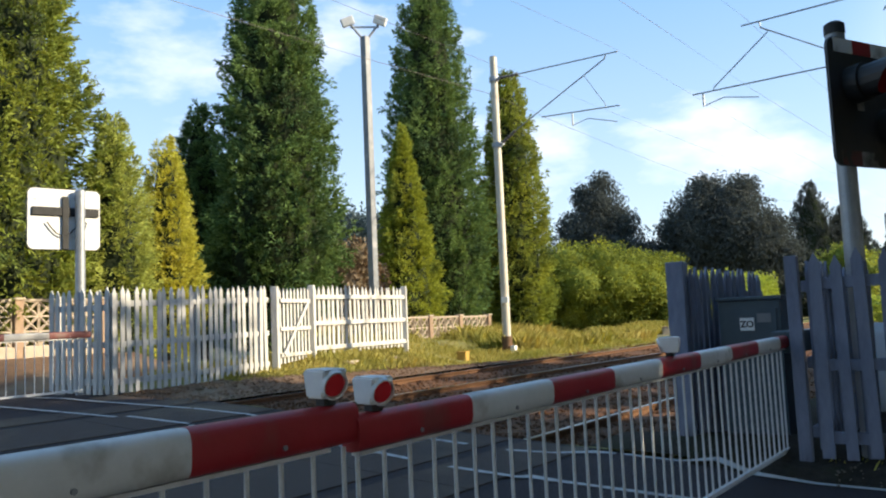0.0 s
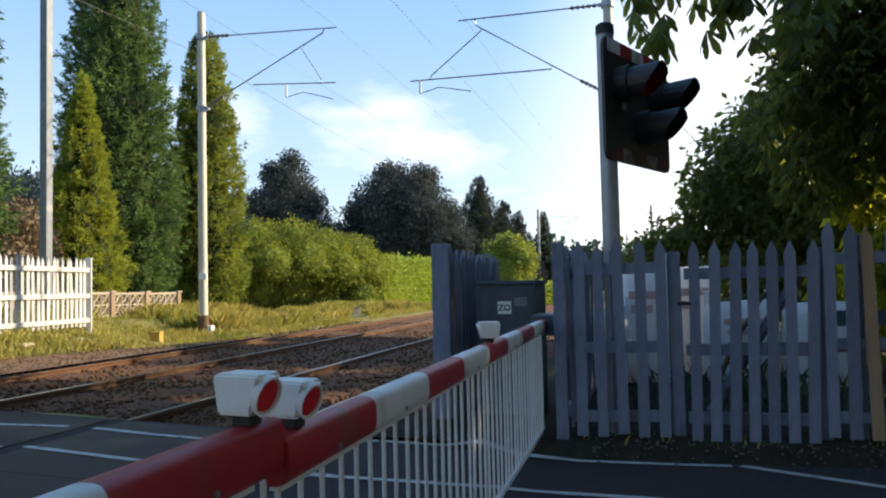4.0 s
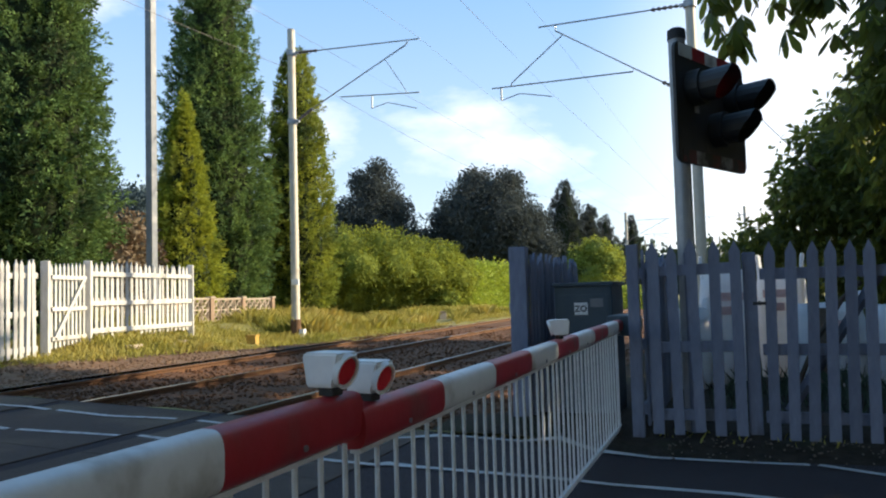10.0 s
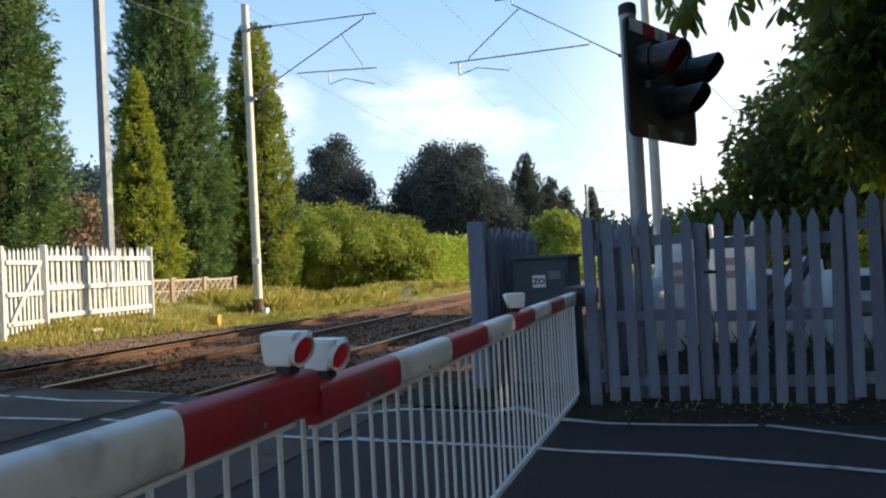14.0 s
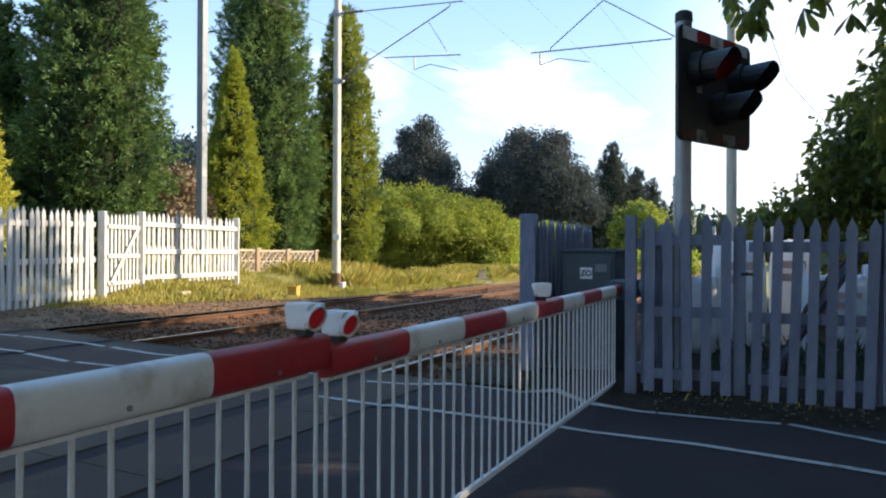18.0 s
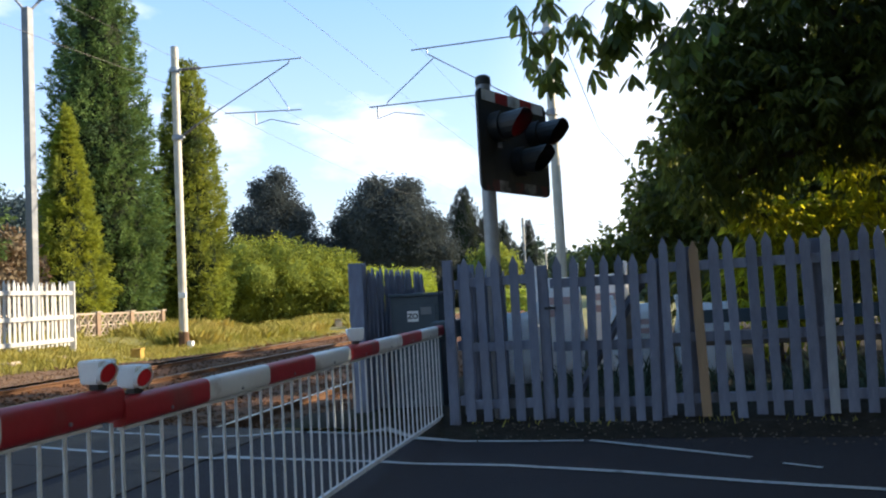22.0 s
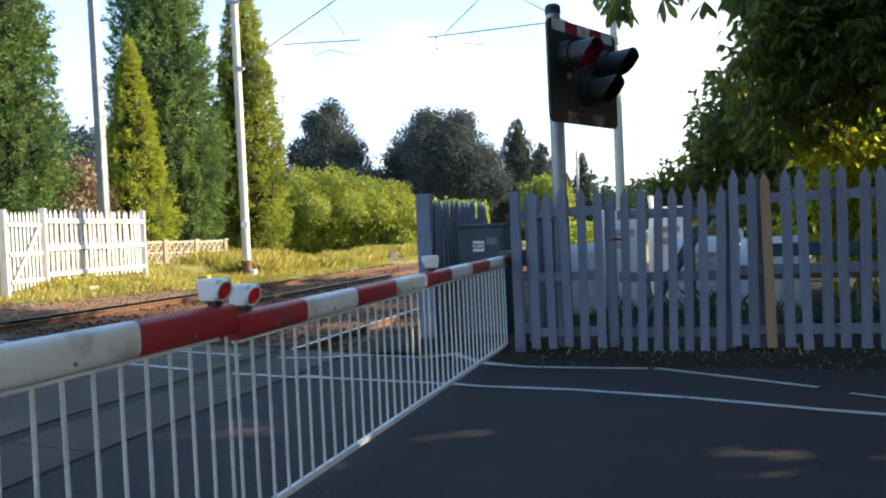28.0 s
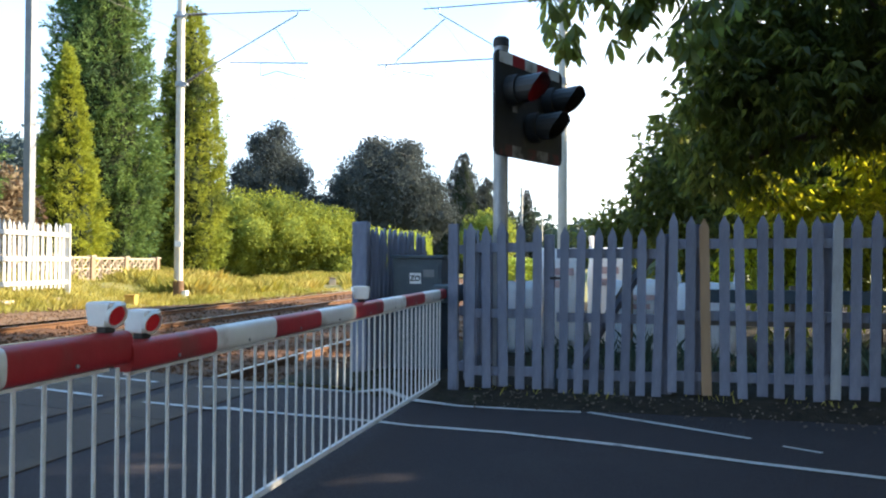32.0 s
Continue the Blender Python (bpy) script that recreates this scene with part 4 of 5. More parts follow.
def ohl_mast(label, x, y, z0, top, side, frame_z, pull_off=False, r=0.115, r_top=0.1, base=True):
    """A round mast with a cantilever frame towards side (+1: +x). frame_z: heights of the top tube's two ends, the lower clamp and the registration tube's two ends."""
    s = thing("catenary_mast", label, "mast", pose(x, y, z0), group="catenary masts")
    h = top - z0
    ua, ub, lo, ra, rb = (v - z0 for v in frame_z)
    q = side
    bm = B()
    cyl(bm, (0, 0, -0.2), (0, 0, h), r, r_top, 20)
    part("mast_tube", bm, MASTP, s)
    bm = B()
    cyl(bm, (0, 0, h), (0, 0, h + 0.03), r_top * 1.04, r_top * 0.9, 20)
    part("cap", bm, STEEL, s)
    for zc in (ua, lo):
        bm = B()
        cyl(bm, (0, 0, zc - 0.07), (0, 0, zc + 0.07), r * 1.18, seg=20)
        box(bm, min(0, q * (r + 0.1)), max(0, q * (r + 0.1)), -0.04, 0.04, zc - 0.03, zc + 0.03)
        part("clamp", bm, STEEL, s)
    ends = [(0.22, ua), (0.8, ua + (ub - ua) * 0.2), (3.74, ub)]
    low = [(0.2, lo + 0.05), (0.62, lo + 0.3)]
    if pull_off:
        ends[2] = (3.25, ub)
        runs = [("registration_tube", [(1.19, ra + 0.09), (1.22, ra + 0.01), (4.38, rb)], 0.016), ("stay", [(3.93, rb), (3.9, rb + 0.08), (2.72, ub - 0.26)], 0.014),
                ("drop_bracket", [(4.16, rb), (4.16, rb - 0.3)], 0.022), ("steady_arm", [(4.16, rb - 0.3), (3.72, rb - 0.19), (3.0, rb - 0.34)], 0.011), ("bracket_tube", [low[1], (2.86, ub - 0.14), (2.88, ub - 0.02)], 0.017)]
    else:
        runs = [("registration_tube", [(1.47, ra + 0.02), (3.7, rb)], 0.016), ("stay", [(2.78, ub - 0.42), (3.32, rb + 0.1), (3.33, rb)], 0.01),
                ("drop_bracket", [(2.37, rb + 0.05), (2.37, rb - 0.26)], 0.022), ("steady_arm", [(2.37, rb - 0.26), (2.82, rb - 0.16), (3.62, rb - 0.4)], 0.011), ("bracket_tube", [low[1], (3.36, ub - 0.1), (3.4, ub - 0.02)], 0.019)]
    runs.append(("top_tube", ends[1:], 0.017))
    for a, b in (ends[:2], low):
        bm = B()
        insulator(bm, (q * a[0], 0, a[1]), (q * b[0], 0, b[1]))
        part("insulator", bm, INSUL, s)
    for nm, pts, rad in runs:
        bm = B()
        tube(bm, [(q * px, 0, pz) for px, pz in pts], rad)
        part(nm, bm, STEEL, s)
    if base:
        bm = B()
        cyl(bm, (0, 0, -0.15), (0, 0, 0.5), r * 1.22, r * 1.2, 20)
        part("base_sleeve", bm, DRY, s, "brown-stained lower sleeve")
        bm = B()
        box(bm, 0.14, 0.27, -0.07, 0.07, -0.02, 0.24, 0.01)
        part("base_box", bm, LAMPBOX, s, "small white box at the foot")
        bm = B()
        box(bm, -0.02, 0.2, -r - 0.06, -r, 1.4, 1.56, 0.01)
        part("sign_plate", bm, LAMPBOX, s, "small white plate")
    return s


ohl_mast("tall off-white overhead line mast with a cantilever frame", -9.05, 18.95, 0.25, 8.53, 1, (7.9, 7.77, 6.03, 6.52, 6.4))
ohl_mast("grey overhead line mast behind the fence with a cantilever frame", 1.24, 17.9, 0.05, 8.5, -1, (7.24, 7.23, 5.36, 5.95, 5.97), True, r=0.112, r_top=0.095, base=False)
for (x, y), sd in (((-6.9, 70.6), 1), ((2.9, 71.1), -1), ((-9.6, 112), 1), ((0.2, 112), -1)):
    ohl_mast("distant overhead line mast", x, y, 0.0, 8.0, sd, (7.3, 7.3, 5.5, 6.0, 6.0), sd < 0, r=0.13, r_top=0.12, base=False)

# ---- wires ----


def wire(label, pts, r=0.009, sag=0.0):
    bm = B()
    dense = []
    for a, b in zip(pts, pts[1:]):
        a, b = Vector(a), Vector(b)
        n = 10
        for i in range(n):
            t = i / n
            p = a.lerp(b, t)
            p.z -= sag * 4 * t * (1 - t)
            dense.append(p)
    dense.append(Vector(pts[-1]))
    tube(bm, dense, r, 5)
    return tagged(part("overhead_wire", bm, WIRE), label, "wire", group="overhead wires")


wire("thin catenary wire over the far track", [(-5.9, -26, 7.9), (-5.5, 18.95, 7.95), (-3.5, 70.6, 7.3), (-6.2, 112, 7.3)], 0.0032, 0.5)
wire("thin contact wire over the far track", [(-5.8, -26, 6.2), (-5.5, 18.95, 6.22), (-3.6, 70.6, 5.6), (-6.2, 112, 5.6)], 0.0032)
wire("thin catenary wire over the near track", [(-2.2, -26, 7.4), (-1.95, 17.9, 7.42), (-0.2, 71.1, 7.3), (-2.9, 112, 7.3)], 0.0032, 0.5)
wire("thin contact wire over the near track", [(-2.0, -26, 5.72), (-1.82, 17.9, 5.76), (-0.2, 71.1, 5.6), (-2.8, 112, 5.6)], 0.0032)
wire("sagging return wire carried on the tall mast", [(-9.2, -26, 7.6), (-9.15, 18.95, 7.5), (-11.9, 65, 9.0)], 0.006, 0.55)
wire("thin drop wire beside the grey mast", [(1.3, 17.9, 7.9), (2.3, 16.6, 4.6), (3.2, 15.4, 3.2)], 0.007)

# ---- floodlight pole ----
fl = thing("floodlight_pole", "tall grey floodlight pole with two white lamps on top", "light pole", pose(-11.7, 16.58, 0.5))
bm = B()
box(bm, -0.1, 0.1, -0.1, 0.1, -0.2, 8.7, 0.02)
part("pole", bm, POLE, fl)
bm = B()
box(bm, -0.13, -0.1, -0.03, 0.03, 1.5, 8.4)
part("cable_duct", bm, RUBBER, fl)
for sgn in (-1, 1):
    bm = B()
    cyl(bm, (0, 0, 8.55), (sgn * 0.28, sgn * 0.26, 9.05), 0.035, seg=8)
    part("arm", bm, STEEL, fl)
    bm = B()
    box(bm, -0.2, 0.16, -0.13, 0.13, -0.12, 0.12, 0.03)
    lamp = part("floodlight", bm, LAMPBOX, fl, "white floodlight head")
    lamp.matrix_basis = pose(sgn * 0.34, sgn * 0.3, 9.15, 15, 20 * sgn, 40)
bm = B()
box(bm, -0.4, 0.4, -0.02, 0.02, 8.95, 9.0, 0.005)
xb = part("crossbar", bm, STEEL, fl)
xb.matrix_basis = pose(0, 0, 0, 0, 0, 43)

# ---- brick and screen-block wall ----


def screen_block():
    """A pierced square block: frame, centre diamond and four petals."""
    bm = B()
    S, d = 0.145, 0.026
    for a, b, c, e in ((-S, S, -S, -S + 0.016), (-S, S, S - 0.016, S), (-S, -S + 0.016, -S + 0.016, S - 0.016), (S - 0.016, S, -S + 0.016, S - 0.016)):
        box(bm, -d, d, a, b, c, e)
    for k in range(4):
        a = radians(45 + 90 * k)
        cyl(bm, (0, 0.03 * math.cos(a), 0.03 * math.sin(a)), (0, 0.185 * math.cos(a), 0.185 * math.sin(a)), 0.027, seg=4)
    cyl(bm, (-d * 0.8, 0, 0), (d * 0.8, 0, 0), 0.032, seg=4)
    return bm


def screen_wall(label, pts, base, rows, pillar_h, foot=BRICK):
    w = thing("screen_wall", label, "wall", kind="structure")
    me = data_of(screen_block(), "screen_block", BLOCK)
    bm = B()
    box(bm, -0.08, 0.08, -0.08, 0.08, -0.3, pillar_h, 0.01)
    pm = data_of(bm, "pillar", BRICK)
    bm = B()
    box(bm, -0.11, 0.11, -0.11, 0.11, pillar_h, pillar_h + 0.045, 0.015)
    cm = data_of(bm, "capstone", BLOCK)
    for i, (x, y) in enumerate(pts):
        z = base[i]
        child("pillar", pm, w, pose(x, y, z))
        child("capstone", cm, w, pose(x, y, z))
        if i == len(pts) - 1:
            break
        x1, y1 = pts[i + 1]
        L = math.hypot(x1 - x, y1 - y)
        n = int((L - 0.16) / 0.285)
        yaw = math.degrees(math.atan2(-(x1 - x), y1 - y))
        zb = min(base[i], base[i + 1])
        for r in range(rows):
            for k in range(n):
                t = (0.08 + (L - 0.16) * (k + 0.5) / n) / L
                child("screen_block", me, w, pose(x + (x1 - x) * t, y + (y1 - y) * t, zb + 0.2 + 0.29 * r + 0.145, 0, 0, yaw))
        for za, zb2, hw, nm in ((-0.3, 0.2, 0.1, "footing"), (0.2 + 0.29 * rows, 0.25 + 0.29 * rows, 0.05, "coping")):
            bm = B()
            box(bm, -hw, hw, 0.083, L - 0.083, za, zb2, 0.008)
            child(nm, data_of(bm, nm, foot if nm == "footing" else BLOCK), w, pose(x, y, zb, 0, 0, yaw))
    return w


screen_wall("low garden wall of pierced blocks between brick pillars", [(-13.0, 6.35), (-12.95, 7.93), (-12.9, 9.6)], [0.91] * 3, 3, 1.1, BLOCK)
screen_wall("low garden wall of pierced blocks between brick pillars by the trees", [(-12.2, 15.0), (-12.2, 16.5), (-12.2, 18.0), (-12.2, 19.52), (-12.2, 21.04), (-12.2, 22.63)], [0.32, 0.32, 0.29, 0.27, 0.25, 0.23], 3, 1.11)

# ---- small trackside things ----
yb = thing("trackside_box", "small weathered yellow trackside box on a stub", "box", pose(-8.56, 16.26, ground_top(-8.56, 16.26) - 0.05, 0, 0, 10) @ Matrix.Scale(0.78, 4))
bm = B()
box(bm, -0.15, 0.15, -0.13, 0.13, 0.0, 0.3, 0.02)
part("body", bm, YELLOW, yb)
bm = B()
box(bm, -0.17, 0.17, -0.15, 0.15, 0.3, 0.345, 0.01)
part("lid", bm, YELLOW, yb)
cb = thing("cable_marker", "small pale brown concrete marker block at the grass edge", "marker", pose(-9.85, 32.0, ground_top(-9.85, 32.0) - 0.05, 0, 0, 30))
bm = B()
box(bm, -0.15, 0.15, -0.12, 0.12, 0, 0.34, 0.02)
part("block", bm, BLOCK, cb)
bm = B()
box(bm, -0.17, 0.17, -0.14, 0.14, 0.34, 0.4, 0.015)
part("cover", bm, BRICK, cb)
for i, (x, y, s) in enumerate(((-8.05, 11.95, 0.17), (-8.0, 13.1, 0.15), (-7.9, 12.75, 0.09), (-8.4, 25.5, 0.3))):
    bm = B()
    bmesh.ops.create_icosphere(bm, subdivisions=2, radius=s)
    for v in bm.verts:
        v.co *= 1 + 0.25 * noise.noise(v.co * 9 + Vector((i, 0, 0)))
        v.co.z = max(-0.3, min(0.3, v.co.z / s)) * s * 0.7
    ob = part("lump_of_concrete", bm, BLOCK)
    ob.location = (x, y, ground_z(x, y) + 0.02)
    tagged(ob, "pale broken lump of concrete in the grass", "rubble", group="rubble")

# ---- bulk bags and stored things behind the fence ----


def bulk_bag(x, y, w, h, yaw, label, sag=0.0, mark=True):
    t = thing("bulk_bag", label, "bulk bag", pose(x, y, 0.1, 0, 0, yaw), group="bulk bags")
    bm = B()
    bmesh.ops.create_cube(bm, size=1)
    bmesh.ops.subdivide_edges(bm, edges=list(bm.edges), cuts=7, use_grid_fill=True)
    for v in bm.verts:
        p = v.co.copy()
        r = 1 - 0.25 * (abs(p.z * 2) ** 4)
        bulge = 0.12 * (1 - (2 * p.z) ** 2)
        v.co.x = p.x * w * (0.88 + bulge) * (1 - 0.12 * abs(p.y * 2) ** 4)
        v.co.y = p.y * w * (0.88 + bulge) * (1 - 0.12 * abs(p.x * 2) ** 4)
        v.co.z = (p.z + 0.5) * h - (sag * (1 - min(1, math.hypot(p.x, p.y) * 2)) if p.z > 0.45 else 0)
        v.co += noise.noise_vector(p * 4 + Vector((x, y, 0))) * 0.035
    part("sack", bm, BAGW, t, smooth=True)
    for sx in (-1, 1):
        for sy in (-1, 1):
            bm = B()
            tube(bm, [(sx * w * 0.42, sy * w * 0.3, h * 0.93), (sx * w * 0.45, sy * w * 0.25, h * 1.12), (sx * w * 0.45, sy * w * 0.1, h * 1.13), (sx * w * 0.42, sy * w * 0.02, h * 0.95)], 0.02, 5)
            part("lifting_loop", bm, BAGW, t)
    if mark:
        for k, (a, b, z) in enumerate(((-0.32, 0.3, 0.74), (-0.28, 0.1, 0.62))):
            bm = B()
            box(bm, a * w, b * w, -w * 0.54, -w * 0.525, h * z, h * (z + 0.07))
            part("print_bar", bm, PRINT, t, "faded printed bar on the sack")
    return t


bulk_bag(1.75, 11.4, 0.66, 1.4, 4, "tall white woven bulk bag with printed bars")
bulk_bag(2.42, 12.2, 0.6, 1.42, -8, "full white woven bulk bag")
bulk_bag(1.25, 10.9, 0.6, 0.95, 9, "white woven bulk bag slumped behind the fence", 0.1, False)
bulk_bag(2.85, 11.3, 0.8, 0.98, 5, "slack white bulk bag", 0.18)
bulk_bag(3.7, 11.2, 0.8, 0.95, -5, "slack white bulk bag in a row", 0.2, False)
for i, z in enumerate((0.92, 0.62)):
    bm = B()
    box(bm, 3.5 - i * 0.9, 8.5, 10.2, 10.26, z - (0.05 if i else 0.08), z + (0.05 if i else 0.08), 0.01)
    tagged(part("timber_rail", bm, SLEEPER if i else CABINET), "dark rail in front of the bags" if not i else "grey timber rail in front of the bags", "rail", group="storage rails")
for x in (2.7, 4.6, 6.5, 8.4):
    bm = B()
    box(bm, -0.05, 0.05, -0.05, 0.05, -0.1, 1.0, 0.01)
    ob = part("storage_post", bm, SLEEPER)
    ob.location = (x, 10.32, 0.05)
    tagged(ob, "short dark timber post behind the fence", "post", group="storage posts")

bm = B()
tube(bm, [(2.86, 8.56, 1.32), (2.7, 8.57, 1.16), (2.6, 8.57, 0.98), (2.5, 8.58, 0.84), (2.36, 8.6, 0.5), (2.28, 8.62, 0.06)], 0.022, 7)
tagged(part("bent_branch", bm, BARK), "bent dark branch leaning behind the fence", "branch")
tp = thing("thin_pole", "thin pale grey pole standing behind the fence", "pole", pose(6.03, 9.19, 0.1))
bm = B()
cyl(bm, (0, 0, -0.1), (0, 0, 2.83), 0.03, 0.028, 12)
part("shaft", bm, STEEL, tp)
bm = B()
cyl(bm, (0, 0, 2.83), (0, 0, 2.86), 0.034, 0.03, 12)
part("cap", bm, RUBBER, tp)

# ---- plants ----


def leaf_mesh(places, ways, sizes, aspect, droop, rnd, bend=0.25):
    """Folded leaf blades: four corners with a raised mid-fold, one island each."""
    n = len(places)
    ways = ways / np.maximum(1e-6, np.linalg.norm(ways, axis=1, keepdims=True))
    side = np.cross(ways, rnd.normal(size=(n, 3)))
    side /= np.maximum(1e-6, np.linalg.norm(side, axis=1, keepdims=True))
    up = np.cross(side, ways)
    s = sizes[:, None]
    tip = places + ways * s - np.array([0, 0, 1]) * droop * s
    mid = places + ways * s * 0.5 + up * s * bend * 0.4
    verts = np.stack([places, mid + side * s * aspect, tip, mid - side * s * aspect], 1).reshape(-1, 3)
    idx = np.arange(n)[:, None] * 4
    faces = np.concatenate([np.concatenate([idx, idx + 1, idx + 2], 1), np.concatenate([idx, idx + 2, idx + 3], 1)])
    return verts, faces


def crown_ob(name, verts, faces, material, parent):
    me = bpy.data.meshes.new(name)
    me.from_pydata(verts.tolist(), [], faces.tolist())
    me.materials.append(material)
    ob = new(name, me)
    ob.parent = parent
    return ob


def lump_core(radius_at, h0, h1, rings, segs, seed, k=0.82):
    verts, faces = [], []
    for j in range(rings + 1):
        z = h0 + (h1 - h0) * j / rings
        for i in range(segs):
            a = 2 * math.pi * i / segs
            r = radius_at(j / rings) * k * (1 + 0.16 * noise.noise(Vector((math.cos(a) * 3, math.sin(a) * 3, z * 0.32 + seed / 3.1))))
            verts.append((r * math.cos(a), r * math.sin(a), z))
    for j in range(rings):
        for i in range(segs):
            faces.append((j * segs + i, j * segs + (i + 1) % segs, (j + 1) * segs + (i + 1) % segs, (j + 1) * segs + i))
    return verts, faces


def conifer(label, x, y, z, h, r, material, seed, n=7000, shape=0.75, size=0.34, foot=0.3, core=None):
    """A dense columnar conifer: trunk, dark inner body and upswept sprays with a ragged outline."""
    rnd = np.random.RandomState(seed)
    t = thing("conifer", label, "conifer tree", pose(x, y, z), group="conifers")
    bm = B()
    cyl(bm, (0, 0, -0.2), (0, 0, h * 0.9), r * 0.13 + 0.04, 0.02, 8)
    part("trunk", bm, BARK, t)

    def rad(u):
        return r * (max(0.0, 1 - u) ** shape) * (0.62 + 0.38 * smooth01(u / 0.22)) + 0.02
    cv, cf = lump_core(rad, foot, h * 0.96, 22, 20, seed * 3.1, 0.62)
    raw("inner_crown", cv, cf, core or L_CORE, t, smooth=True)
    per, size = 30, size * 0.82
    m = max(90, int(n * 4.0 / per))
    u = 1 - rnd.rand(m) ** 0.72
    a = rnd.rand(m) * 2 * math.pi
    lob = np.array([noise.noise(Vector((math.cos(q) * 3.0, math.sin(q) * 3.0, w * h * 0.32 + seed))) for q, w in zip(a, u)])
    rr = np.array([rad(w) for w in u]) * (0.8 + 0.4 * lob + 0.11 * rnd.normal(size=m).clip(-1.5, 1.8))
    axis = np.stack([np.cos(a) * 0.75, np.sin(a) * 0.75, 0.4 + 0.9 * u ** 2], 1) + rnd.normal(size=(m, 3)) * 0.22
    axis /= np.linalg.norm(axis, axis=1, keepdims=True)
    hub = np.stack([rr * np.cos(a), rr * np.sin(a), foot + u * (h - foot)], 1)
    reach = size * (1.4 + 0.9 * rnd.rand(m)) * (1 - 0.3 * u)
    # each plume: sprays fanned along its axis, shorter towards the tip
    k = np.repeat(np.arange(m), per)
    s = rnd.rand(m * per)
    away = rnd.normal(size=(m * per, 3))
    places = hub[k] + axis[k] * (reach[k] * (s * 1.2 - 0.35))[:, None] + away * (reach[k] * 0.16 * (1.1 - s))[:, None]
    ways = axis[k] + away * 0.42 + np.array([0, 0, -0.12])
    sizes = size * (0.95 - 0.5 * s) * (0.6 + 0.7 * rnd.rand(m * per))
    v, f = leaf_mesh(places, ways, sizes, 0.13, 0.22, rnd)
    crown_ob("foliage", v, f, material, t)
    return t


def broadleaf(label, x, y, z, h, clumps, material, seed, n=6000, size=0.3, trunk_r=0.2, core_k=0.75, droop=0.35, aspect=0.32, fork=None, core_mat=None, category="tree"):
    """A tree whose crown is leaves gathered on uneven clumps (x, y, z, radius, squash)."""
    rnd = np.random.RandomState(seed)
    t = thing("broadleaf_tree", label, category, pose(x, y, z), group="broadleaf trees")
    fork = fork or h * 0.35
    bm = B()
    cyl(bm, (0, 0, -0.2), (0, 0, fork), trunk_r, trunk_r * 0.75, 10)
    part("trunk", bm, BARK, t)
    for cx, cy, cz, cr, sq in clumps:
        bm = B()
        a, b = Vector((0, 0, fork * 0.9)), Vector((cx, cy, cz))
        mid = a.lerp(b, 0.5) + Vector((0, 0, 0.12 * (b - a).length))
        cyl(bm, a, mid, trunk_r * 0.5, trunk_r * 0.33, 7)
        cyl(bm, mid, b, trunk_r * 0.33, trunk_r * 0.1, 7)
        part("limb", bm, BARK, t)
    w = np.array([c[3] ** 2 for c in clumps])
    pick = rnd.choice(len(clumps), n, p=w / w.sum())
    c = np.array(clumps)[pick]
    d = rnd.normal(size=(n, 3))
    d /= np.linalg.norm(d, axis=1, keepdims=True)
    lob = np.array([noise.noise(Vector(q * 2.4 + k)) for q, k in zip(d, pick[:, None] * 1.7)])
    rr = c[:, 3] * (0.9 + 0.42 * lob + 0.15 * rnd.normal(size=n).clip(-2, 1.5)) * (1 - 0.5 * (rnd.rand(n) < 0.25) * rnd.rand(n))
    places = c[:, :3] + d * rr[:, None] * np.stack([np.ones(n), np.ones(n), c[:, 4]], 1)
    ways = d * 0.8 + rnd.normal(size=(n, 3)) * 0.6 + np.array([0, 0, -droop])
    v, f = leaf_mesh(places, ways, size * (0.6 + 0.8 * rnd.rand(n)), aspect, 0.15, rnd)
    crown_ob("foliage", v, f, material, t)
    if core_k:
        for k, (cx, cy, cz, cr, sq) in enumerate(clumps):
            bm = B()
            bmesh.ops.create_icosphere(bm, subdivisions=3, radius=cr * core_k)
            for q in bm.verts:
                q.co *= 1 + 0.25 * noise.noise(q.co * (1.6 / cr) + Vector((k, seed, 0)))
                q.co = Vector((q.co.x + cx, q.co.y + cy, q.co.z * sq + cz))
            part("inner_crown", bm, core_mat or material, t)
    return t


